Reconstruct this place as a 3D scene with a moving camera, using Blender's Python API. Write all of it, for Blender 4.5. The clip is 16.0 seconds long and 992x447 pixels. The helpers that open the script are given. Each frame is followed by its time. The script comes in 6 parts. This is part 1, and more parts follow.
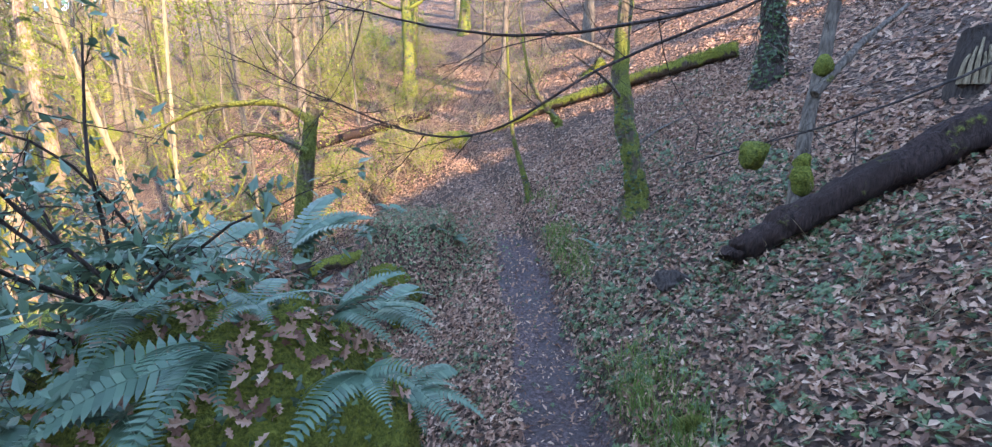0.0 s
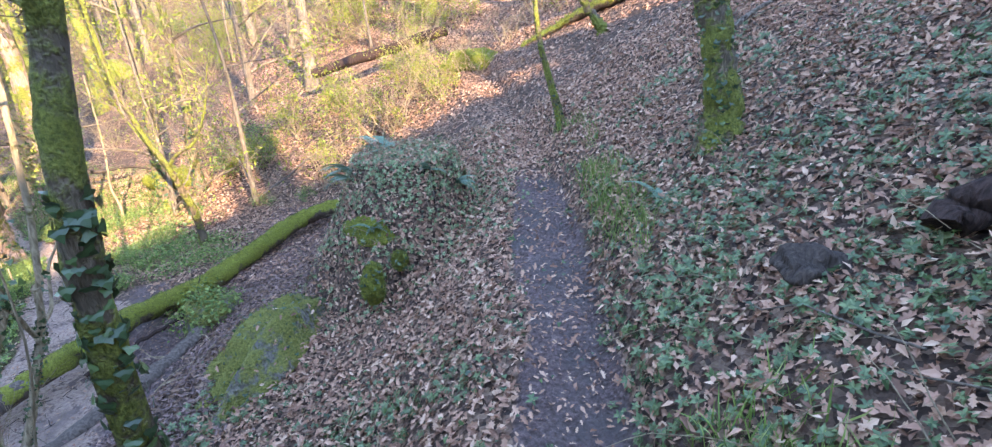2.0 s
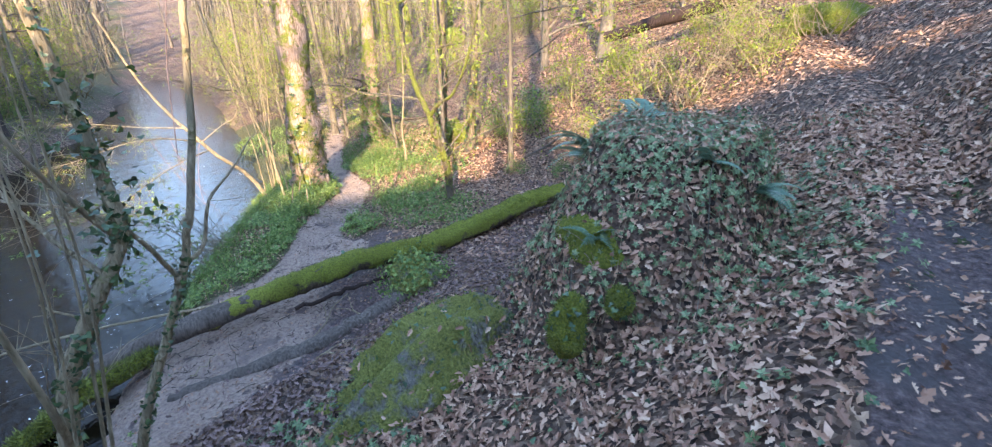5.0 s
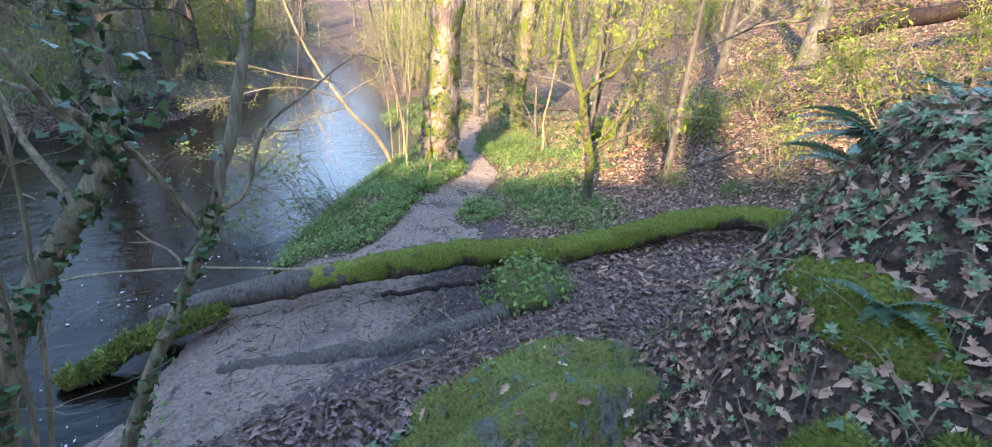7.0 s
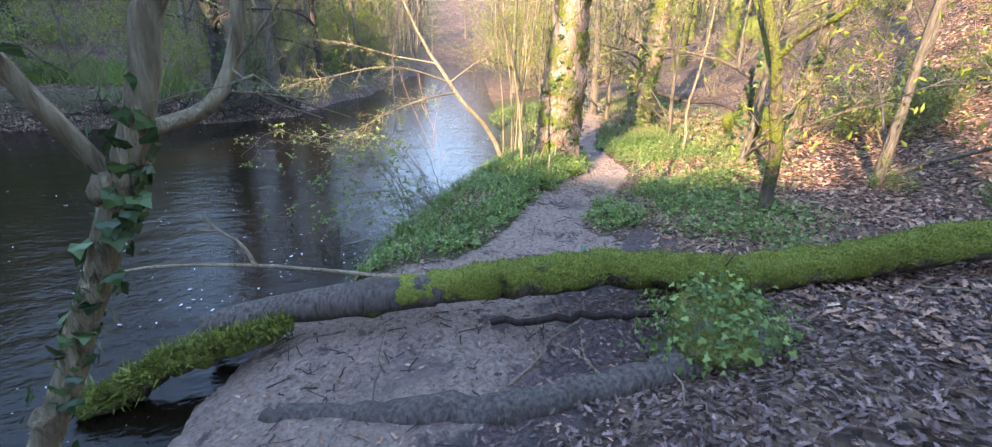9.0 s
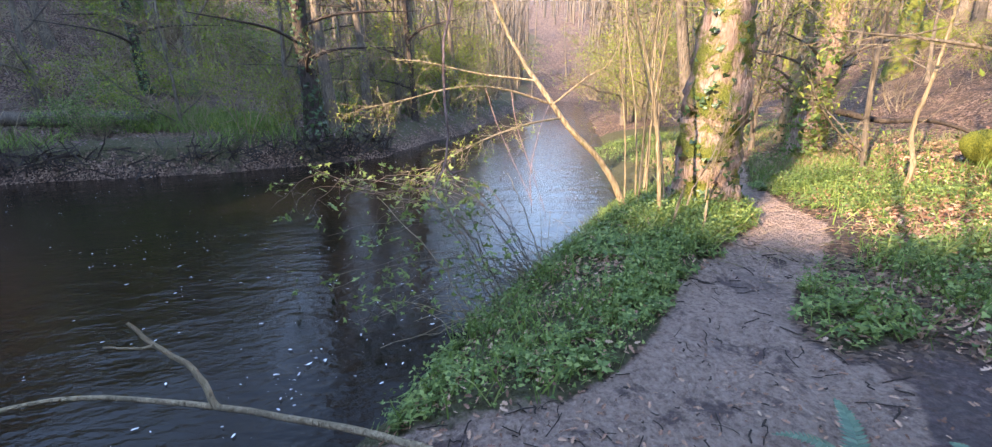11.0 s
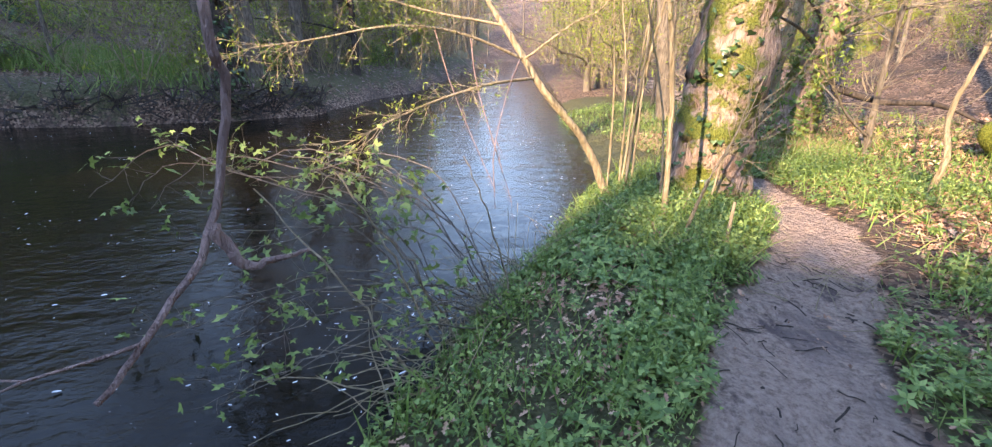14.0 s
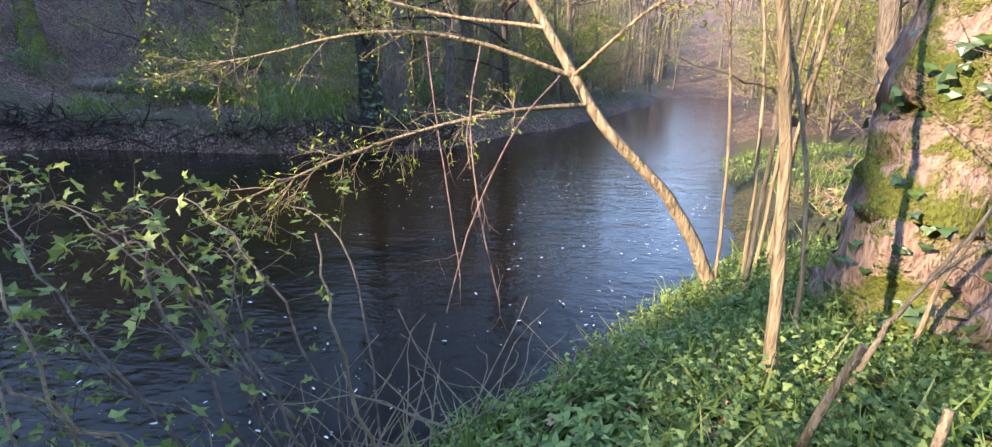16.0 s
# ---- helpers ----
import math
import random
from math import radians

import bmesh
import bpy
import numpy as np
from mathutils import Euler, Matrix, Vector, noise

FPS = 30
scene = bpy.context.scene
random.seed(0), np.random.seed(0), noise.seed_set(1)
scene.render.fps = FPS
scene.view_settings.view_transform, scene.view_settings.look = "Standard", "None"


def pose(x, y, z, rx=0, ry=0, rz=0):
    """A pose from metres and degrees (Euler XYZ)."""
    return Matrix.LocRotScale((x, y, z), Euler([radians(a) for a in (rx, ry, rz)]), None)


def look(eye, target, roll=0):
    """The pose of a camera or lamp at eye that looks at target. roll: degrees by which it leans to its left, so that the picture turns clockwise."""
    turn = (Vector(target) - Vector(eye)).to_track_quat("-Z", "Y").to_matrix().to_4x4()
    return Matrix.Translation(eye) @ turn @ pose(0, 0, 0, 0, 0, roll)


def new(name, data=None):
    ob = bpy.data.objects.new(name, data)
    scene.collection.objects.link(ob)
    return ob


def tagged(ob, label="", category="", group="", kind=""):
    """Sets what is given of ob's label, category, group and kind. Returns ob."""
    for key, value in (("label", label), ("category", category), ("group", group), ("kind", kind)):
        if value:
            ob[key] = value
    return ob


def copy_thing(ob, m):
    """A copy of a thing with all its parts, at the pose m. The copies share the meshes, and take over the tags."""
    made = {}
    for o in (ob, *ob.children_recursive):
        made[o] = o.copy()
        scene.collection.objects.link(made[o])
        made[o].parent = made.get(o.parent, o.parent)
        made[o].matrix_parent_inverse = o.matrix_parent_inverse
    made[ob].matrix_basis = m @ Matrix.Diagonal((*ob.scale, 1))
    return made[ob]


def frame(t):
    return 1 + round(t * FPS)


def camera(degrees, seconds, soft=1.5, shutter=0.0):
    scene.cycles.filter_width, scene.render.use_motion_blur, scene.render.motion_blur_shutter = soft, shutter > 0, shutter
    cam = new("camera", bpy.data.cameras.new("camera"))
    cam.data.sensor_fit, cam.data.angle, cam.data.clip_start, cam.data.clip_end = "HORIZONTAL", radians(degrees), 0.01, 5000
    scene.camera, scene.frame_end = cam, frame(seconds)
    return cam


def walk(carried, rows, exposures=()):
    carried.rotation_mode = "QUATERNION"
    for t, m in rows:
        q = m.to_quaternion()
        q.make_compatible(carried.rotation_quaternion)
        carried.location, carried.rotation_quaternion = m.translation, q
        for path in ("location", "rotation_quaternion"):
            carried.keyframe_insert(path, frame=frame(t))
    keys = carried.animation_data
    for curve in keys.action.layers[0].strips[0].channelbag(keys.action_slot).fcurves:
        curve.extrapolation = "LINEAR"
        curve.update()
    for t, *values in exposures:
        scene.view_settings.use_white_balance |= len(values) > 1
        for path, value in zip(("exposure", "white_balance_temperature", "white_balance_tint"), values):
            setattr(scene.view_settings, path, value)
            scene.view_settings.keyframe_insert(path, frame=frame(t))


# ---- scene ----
cam = camera(93.6, 16.0, 1.2)
PATH = [
    (0, (0.037, 0.055, 1.489), (0.027, 2.003, 1.035), 0.5),
    (0.5, (0.179, 0.536, 1.324), (0.3, 2.464, 0.805), -1.9),
    (1, (0.135, 1.04, 1.157), (0.407, 2.918, 0.525), 0.5),
    (1.5, (0.235, 1.484, 1.095), (0.452, 3.312, 0.314), -0.0),
    (1.9, (0.312, 1.908, 1.047), (0.148, 3.767, 0.33), -2.2),
    (2, (0.305, 2.022, 1.037), (0.126, 3.882, 0.324), -1.5),
    (2.5, (0.325, 2.415, 0.946), (0.119, 4.273, 0.233), 2.4),
    (3, (0.377, 2.785, 0.893), (0.04, 4.616, 0.164), 6.3),
    (3.5, (0.271, 3.093, 0.791), (-0.097, 4.915, 0.053), 6.2),
    (4, (0.179, 3.373, 0.726), (-0.509, 5.085, -0.045), 3.6),
    (4.2, (0.129, 3.515, 0.687), (-0.722, 5.153, -0.083), 1.8),
    (6.3, (-0.677, 4.494, 0.18), (-2.061, 5.733, -0.563), 2.6),
    (6.5, (-0.797, 4.588, 0.115), (-2.206, 5.796, -0.63), 3.7),
    (7, (-1.101, 4.708, -0.009), (-2.638, 5.743, -0.762), 4.5),
    (7.5, (-1.417, 4.926, -0.181), (-3.093, 5.695, -0.954), 4.1),
    (8, (-1.722, 4.909, -0.291), (-3.422, 5.605, -1.083), 2.3),
    (8.2, (-1.834, 4.935, -0.341), (-3.542, 5.606, -1.136), 1.9),
    (10.3, (-3.704, 5.314, -1.077), (-5.484, 5.994, -1.684), 3.4),
    (10.5, (-3.923, 5.389, -1.054), (-5.743, 5.963, -1.653), 0.1),
    (11, (-4.343, 5.514, -1.038), (-6.238, 5.789, -1.618), -1.2),
    (11.5, (-4.615, 5.553, -1.057), (-6.509, 5.816, -1.645), 0.9),
    (12, (-4.845, 5.601, -1.036), (-6.703, 5.986, -1.669), -0.7),
    (12.5, (-5.102, 5.698, -1.041), (-6.943, 6.079, -1.724), 0.8),
    (13, (-5.389, 5.643, -1.144), (-7.212, 6.019, -1.876), 1.5),
    (13.5, (-5.486, 5.66, -1.118), (-7.291, 6.107, -1.853), 1.7),
    (14, (-5.643, 5.713, -1.165), (-7.445, 6.187, -1.892), 2.4),
    (14.5, (-6.173, 6.167, -1.289), (-8.023, 6.432, -2.001), 0.4),
    (15, (-6.431, 6.54, -1.284), (-8.291, 6.809, -1.968), -4.8),
    (15.5, (-6.744, 6.763, -1.277), (-8.628, 6.984, -1.911), -0.3),
    (16, (-6.965, 6.992, -1.299), (-8.851, 6.721, -1.907), 0.7),
]
# the clip's camera opens up in the shade of the slope
EXPOSURES = [(0, 3.5, 7250, 21), (1, 3.95, 7300, 21), (1.5, 4.05, 7300, 21), (2.5, 3.75, 7350, 19), (4, 3.65, 7150, 16), (6.5, 3.5, 7050, 13), (8, 3.72, 7100, 14), (10.5, 3.35, 7350, 21), (14, 3.42, 7350, 20), (16, 3.2, 6900, 20)]
walk(cam, [(t, look(eye, target, roll)) for t, eye, target, roll in PATH], EXPOSURES)

# ---- world, sun, exposure ----
SUN_AZ, SUN_EL = 141.0, 24.0
world = bpy.data.worlds.new("sky")
scene.world = world
world.use_nodes = True
wt = world.node_tree
sky = wt.nodes.new("ShaderNodeTexSky")
sky.sky_type, sky.sun_disc = "NISHITA", False
sky.air_density, sky.dust_density, sky.ozone_density = 1.0, 0.1, 3.0
sky.sun_elevation, sky.sun_rotation = radians(SUN_EL), radians(SUN_AZ)
wt.links.new(sky.outputs[0], wt.nodes["Background"].inputs[0])
wt.nodes["Background"].inputs[1].default_value = 0.15
sun = new("sun", bpy.data.lights.new("sun", "SUN"))
sun.data.energy, sun.data.angle, sun.data.color = 2.0, radians(0.6), (1.0, 0.84, 0.62)
SUN_DIR = Vector((math.sin(radians(SUN_AZ)) * math.cos(radians(SUN_EL)), math.cos(radians(SUN_AZ)) * math.cos(radians(SUN_EL)), math.sin(radians(SUN_EL))))
sun.matrix_world = look((20, -30, 40), Vector((20, -30, 40)) - SUN_DIR)

# ---- materials ----
def nodes_of(name):
    m = bpy.data.materials.new(name)
    m.use_nodes = True
    return m, m.node_tree.nodes, m.node_tree.links, m.node_tree.nodes["Principled BSDF"]


def noise_node(n, l, scale, detail=4.0, vec=None, rough=0.6):
    t = n.new("ShaderNodeTexNoise")
    t.inputs["Scale"].default_value, t.inputs["Detail"].default_value, t.inputs["Roughness"].default_value = scale, detail, rough
    if vec:
        l.new(vec, t.inputs["Vector"])
    return t.outputs["Fac"]


def ramp(n, l, fac, stops):
    r = n.new("ShaderNodeValToRGB")
    while len(r.color_ramp.elements) < len(stops):
        r.color_ramp.elements.new(0.5)
    for e, (p, c) in zip(r.color_ramp.elements, stops):
        e.position, e.color = p, (*c, 1)
    l.new(fac, r.inputs[0])
    return r.outputs[0]


def mix(n, l, fac, a, b):
    m = n.new("ShaderNodeMix")
    m.data_type = "RGBA"
    for sock, v in ((m.inputs[0], fac), (m.inputs[6], a), (m.inputs[7], b)):
        if hasattr(v, "is_linked"):
            l.new(v, sock)
        else:
            sock.default_value = v if isinstance(v, float) else (*v, 1)
    return m.outputs[2]


def maths(n, l, op, a, b=None):
    m = n.new("ShaderNodeMath")
    m.operation = op
    for sock, v in zip(m.inputs, (a, b)):
        if v is None:
            continue
        if hasattr(v, "is_linked"):
            l.new(v, sock)
        else:
            sock.default_value = v
    return m.outputs[0]


def bump(n, l, bsdf, height, strength, dist):
    b = n.new("ShaderNodeBump")
    b.inputs["Strength"].default_value, b.inputs["Distance"].default_value = strength, dist
    l.new(height, b.inputs["Height"])
    l.new(b.outputs[0], bsdf.inputs["Normal"])


def coords(n, kind="Object"):
    return n.new("ShaderNodeTexCoord").outputs[kind]


def stretched(n, l, vec, sx, sy, sz):
    m = n.new("ShaderNodeMapping")
    m.inputs["Scale"].default_value = (sx, sy, sz)
    l.new(vec, m.inputs["Vector"])
    return m.outputs[0]


def smooth_range(n, l, v, a, b):
    r = n.new("ShaderNodeMapRange")
    r.interpolation_type = "SMOOTHSTEP"
    r.inputs["From Min"].default_value, r.inputs["From Max"].default_value = a, b
    l.new(v, r.inputs["Value"])
    return r.outputs[0]


def bark(name, dark, light, moss=0.0, moss_cols=((0.08, 0.095, 0.02), (0.26, 0.28, 0.055)), rough=0.9, up=0.0):
    """Ridged bark; moss is the share of it that moss covers; up favours moss on upper faces."""
    m, n, l, b = nodes_of(name)
    geo = n.new("ShaderNodeNewGeometry")
    pos = geo.outputs["Position"]
    ridges = noise_node(n, l, 1.0, 6, stretched(n, l, pos, 38, 38, 7))
    big = noise_node(n, l, 2.3, 3, pos)
    col = ramp(n, l, ridges, [(0.3, dark), (0.62, light), (0.8, tuple(min(1, c * 1.25) for c in light))])
    col = mix(n, l, smooth_range(n, l, big, 0.45, 0.7), col, tuple(0.55 * c for c in light))
    height = ridges
    if moss:
        patch = noise_node(n, l, 3.1, 5, pos, 0.7)
        if up:
            sep = n.new("ShaderNodeSeparateXYZ")
            l.new(geo.outputs["Normal"], sep.inputs[0])
            patch = maths(n, l, "ADD", patch, maths(n, l, "MULTIPLY", sep.outputs[2], up))
        cut = 0.72 - 0.45 * moss
        fac = smooth_range(n, l, patch, cut - 0.06, cut + 0.07)
        fine = noise_node(n, l, 55, 4, pos, 0.7)
        mcol = ramp(n, l, fine, [(0.3, moss_cols[0]), (0.7, moss_cols[1])])
        col = mix(n, l, fac, col, mcol)
        height = maths(n, l, "ADD", ridges, maths(n, l, "MULTIPLY", fine, fac))
    l.new(col, b.inputs["Base Color"])
    b.inputs["Roughness"].default_value = rough
    b.inputs["Specular IOR Level"].default_value = 0.2
    bump(n, l, b, height, 1.0, 0.05)
    return m


def leafy(name, stops, rough=0.6, through_light=0.25, spec=0.3, scale=14.0):
    """A leaf: each island its own tone, with veins of fine noise and some light through it."""
    m, n, l, b = nodes_of(name)
    geo = n.new("ShaderNodeNewGeometry")
    fine = noise_node(n, l, scale, 3, geo.outputs["Position"])
    rnd = maths(n, l, "ADD", maths(n, l, "MULTIPLY", geo.outputs["Random Per Island"], 0.75), maths(n, l, "MULTIPLY", fine, 0.25))
    col = ramp(n, l, rnd, stops)
    l.new(col, b.inputs["Base Color"])
    b.inputs["Roughness"].default_value = rough
    b.inputs["Specular IOR Level"].default_value = spec
    if through_light:
        tr = n.new("ShaderNodeBsdfTranslucent")
        l.new(col, tr.inputs[0])
        add = n.new("ShaderNodeMixShader")
        add.inputs[0].default_value = through_light
        l.new(b.outputs[0], add.inputs[1])
        l.new(tr.outputs[0], add.inputs[2])
        l.new(add.outputs[0], n["Material Output"].inputs[0])
    return m


def ground_material():
    m, n, l, b = nodes_of("forest_floor")
    pos = n.new("ShaderNodeNewGeometry").outputs["Position"]
    def mask(name):
        a = n.new("ShaderNodeAttribute")
        a.attribute_name = name
        return a.outputs["Fac"]
    leaf = n.new("ShaderNodeTexVoronoi")
    leaf.inputs["Scale"].default_value = 30
    l.new(pos, leaf.inputs["Vector"])
    hsv = n.new("ShaderNodeSeparateColor")
    l.new(leaf.outputs["Color"], hsv.inputs[0])
    litter = ramp(n, l, hsv.outputs[0], [(0.0, (0.025, 0.016, 0.013)), (0.4, (0.115, 0.067, 0.045)), (0.7, (0.25, 0.152, 0.105)), (1.0, (0.4, 0.265, 0.18))])
    litter = mix(n, l, smooth_range(n, l, noise_node(n, l, 1.1, 5, pos), 0.4, 0.75), litter, (0.09, 0.06, 0.045))
    fine = noise_node(n, l, 26, 8, pos, 0.75)
    mud = ramp(n, l, fine, [(0.32, (0.03, 0.021, 0.02)), (0.5, (0.135, 0.09, 0.084)), (0.7, (0.29, 0.205, 0.19))])
    mud = mix(n, l, smooth_range(n, l, noise_node(n, l, 2.2, 4, pos), 0.4, 0.7), mud, (0.1, 0.082, 0.078))
    sand = ramp(n, l, fine, [(0.28, (0.11, 0.075, 0.063)), (0.5, (0.36, 0.255, 0.2)), (0.75, (0.52, 0.385, 0.305))])
    sand = mix(n, l, smooth_range(n, l, noise_node(n, l, 3.0, 6, pos, 0.7), 0.54, 0.63), sand, (0.13, 0.09, 0.08))
    sand = mix(n, l, smooth_range(n, l, noise_node(n, l, 0.9, 4, pos), 0.56, 0.7), sand, (0.2, 0.148, 0.13))
    green = ramp(n, l, noise_node(n, l, 30, 4, pos), [(0.3, (0.05, 0.045, 0.022)), (0.7, (0.12, 0.12, 0.05))])
    edge = maths(n, l, "MULTIPLY", maths(n, l, "SUBTRACT", noise_node(n, l, 7, 5, pos), 0.5), 0.9)
    def soft(name):
        v = maths(n, l, "ADD", mask(name), edge)
        return smooth_range(n, l, v, 0.35, 0.65)
    col = mix(n, l, soft("green"), litter, green)
    col = mix(n, l, soft("mud"), col, mud)
    col = mix(n, l, soft("sand"), col, sand)
    l.new(col, b.inputs["Base Color"])
    wet = mix(n, l, mask("mud"), (0.9, 0.9, 0.9), (0.75, 0.75, 0.75))
    l.new(wet, b.inputs["Roughness"])
    b.inputs["Specular IOR Level"].default_value = 0.3
    prints = maths(n, l, "MULTIPLY", noise_node(n, l, 8, 3, pos), 2.4)
    bump(n, l, b, maths(n, l, "ADD", maths(n, l, "ADD", fine, prints), maths(n, l, "MULTIPLY", leaf.outputs["Distance"], 0.7)), 1.0, 0.075)
    return m


def water_material():
    m, n, l, b = nodes_of("river_water")
    pos = n.new("ShaderNodeNewGeometry").outputs["Position"]
    b.inputs["Base Color"].default_value = (0.006, 0.0042, 0.0022, 1)
    b.inputs["Roughness"].default_value = 0.03
    b.inputs["IOR"].default_value = 1.33
    b.inputs["Specular IOR Level"].default_value = 0.3
    a = noise_node(n, l, 1.0, 3, stretched(n, l, pos, 3.4, 1.5, 1))
    c = noise_node(n, l, 1.0, 4, stretched(n, l, pos, 15, 8, 1))
    bump(n, l, b, maths(n, l, "ADD", maths(n, l, "MULTIPLY", a, 1.1), maths(n, l, "MULTIPLY", c, 0.42)), 0.3, 0.05)
    return m


GROUND, WATER = ground_material(), water_material()
BARK_GREY = bark("grey_brown_bark", (0.05, 0.04, 0.03), (0.22, 0.18, 0.14), 0.12)
BARK_PALE = bark("pale_hazel_bark", (0.14, 0.105, 0.06), (0.38, 0.3, 0.19), 0.16)
BARK_BIG = bark("furrowed_pinkish_bark", (0.14, 0.085, 0.065), (0.42, 0.295, 0.225), 0.44)
BARK_MOSSY = bark("mossy_bark", (0.05, 0.04, 0.025), (0.17, 0.13, 0.09), 0.58)
BARK_HALF = bark("half_mossy_bark", (0.06, 0.045, 0.03), (0.2, 0.155, 0.11), 0.34)
BARK_DARK = bark("dark_wet_bark", (0.022, 0.018, 0.015), (0.09, 0.07, 0.058))
LOG_DARK = bark("dark_rotting_log_bark", (0.015, 0.01, 0.009), (0.06, 0.037, 0.03), 0.12)
BARK_RED = bark("reddish_grey_twig_bark", (0.12, 0.075, 0.065), (0.3, 0.2, 0.17))
LOG_MOSS = bark("thick_log_moss", (0.05, 0.035, 0.025), (0.15, 0.11, 0.08), 0.64, ((0.09, 0.11, 0.018), (0.34, 0.36, 0.06)), up=0.22)
MOSS = bark("cushion_moss", (0.05, 0.06, 0.015), (0.12, 0.13, 0.03), 1.0, ((0.06, 0.08, 0.015), (0.27, 0.29, 0.045)))
ROCK_MOSS = bark("moss_on_grey_stone", (0.06, 0.055, 0.045), (0.2, 0.18, 0.15), 0.48, ((0.09, 0.1, 0.025), (0.3, 0.3, 0.075)), up=0.08)
LOG_BROWN = bark("weathered_brown_log_bark", (0.045, 0.036, 0.03), (0.17, 0.135, 0.11), 0.1)
TWIG = bark("pale_twig_bark", (0.17, 0.13, 0.08), (0.38, 0.3, 0.19))
LITTER = leafy("fallen_oak_leaves", [(0.0, (0.06, 0.032, 0.022)), (0.22, (0.21, 0.108, 0.07)), (0.45, (0.33, 0.18, 0.118)), (0.75, (0.46, 0.28, 0.185)), (0.93, (0.55, 0.39, 0.27)), (1.0, (0.48, 0.2, 0.07))], 0.65, 0.1)
# a darker, glossier set of fallen leaves
DARK_LITTER = leafy("dark_fallen_leaves", [(0.0, (0.035, 0.02, 0.018)), (0.4, (0.13, 0.075, 0.062)), (0.8, (0.25, 0.155, 0.13)), (1.0, (0.36, 0.24, 0.2))], 0.5, 0.05, 0.45)
IVY = leafy("ivy_leaves", [(0.0, (0.015, 0.035, 0.012)), (0.5, (0.035, 0.075, 0.025)), (1.0, (0.09, 0.15, 0.04))], 0.38, 0.12, 0.5)
HERB = leafy("bank_herb_leaves", [(0.0, (0.04, 0.075, 0.024)), (0.5, (0.13, 0.205, 0.055)), (1.0, (0.33, 0.4, 0.12))], 0.5, 0.3)
BRAMBLE = leafy("bramble_leaves", [(0.0, (0.08, 0.12, 0.035)), (0.5, (0.17, 0.25, 0.065)), (1.0, (0.32, 0.38, 0.11))], 0.45, 0.35)
FERN = leafy("fern_fronds", [(0.0, (0.05, 0.10, 0.06)), (0.5, (0.085, 0.165, 0.1)), (1.0, (0.15, 0.23, 0.14))], 0.42, 0.2, 0.5)
GRASS = leafy("grass_blades", [(0.0, (0.06, 0.1, 0.022)), (0.6, (0.15, 0.235, 0.05)), (1.0, (0.3, 0.32, 0.12))], 0.5, 0.3)
DRY_GRASS = leafy("dry_grass_blades", [(0.0, (0.12, 0.09, 0.05)), (0.6, (0.27, 0.21, 0.12)), (1.0, (0.4, 0.33, 0.2))], 0.6, 0.25)
SPRING = leafy("spring_leaves", [(0.0, (0.09, 0.13, 0.02)), (0.5, (0.2, 0.25, 0.04)), (1.0, (0.36, 0.36, 0.06))], 0.5, 0.4)
FOAM = leafy("river_foam", [(0.0, (0.4, 0.4, 0.42)), (1.0, (0.8, 0.8, 0.82))], 0.7, 0.0)

# ---- mesh helpers ----
rng = np.random.default_rng(7)


class Geo:
    """Gathers vertices and faces of one mesh."""
    def __init__(self):
        self.v, self.f, self.count = [], [], 0

    def add(self, verts, faces):
        verts, faces = np.asarray(verts, float).reshape(-1, 3), np.asarray(faces, int)
        self.v.append(verts)
        self.f.append(faces + self.count)
        self.count += len(verts)

    def mesh(self, name, material, smooth=True):
        me = bpy.data.meshes.new(name)
        v = np.concatenate(self.v)
        loops = np.concatenate([f.ravel() for f in self.f])
        sizes = np.concatenate([np.full(len(f), f.shape[1]) for f in self.f])
        me.vertices.add(len(v))
        me.vertices.foreach_set("co", v.ravel())
        me.loops.add(len(loops))
        me.loops.foreach_set("vertex_index", loops.astype(np.int32))
        me.polygons.add(len(sizes))
        me.polygons.foreach_set("loop_start", np.concatenate([[0], np.cumsum(sizes)[:-1]]).astype(np.int32))
        me.polygons.foreach_set("use_smooth", np.full(len(sizes), smooth))
        me.update(calc_edges=True)
        me.validate()
        me.materials.append(material)
        return me


def part(name, geo, material, parent=None, label="", smooth=True):
    ob = new(name, geo if isinstance(geo, bpy.types.Mesh) else geo.mesh(name, material, smooth))
    if parent:
        ob.parent = parent
    if label:
        tagged(ob, label)
    if name in ("twig_spray", "bud_spray", "ivy", "foliage", "moss_fringe", "leaf_spray"):
        tagged(ob, kind="stuff")
    return ob


def thing(name, at, label, category, group="", kind=""):
    e = new(name)
    e.location = at
    e.empty_display_size = 0.1
    return tagged(e, label, category, group, kind)


def spline(pts, steps=6):
    """Catmull-Rom through the points; works on any number of columns."""
    p = np.asarray(pts, float)
    if len(p) < 3:
        return p
    p = np.vstack([2 * p[0] - p[1], p, 2 * p[-1] - p[-2]])
    out = []
    for i in range(1, len(p) - 2):
        a, b, c, d = p[i - 1:i + 3]
        for s in np.arange(steps) / steps:
            out.append(0.5 * (2 * b + (c - a) * s + (2 * a - 5 * b + 4 * c - d) * s * s + (3 * b - a - 3 * c + d) * s ** 3))
    out.append(p[-2])
    return np.array(out)


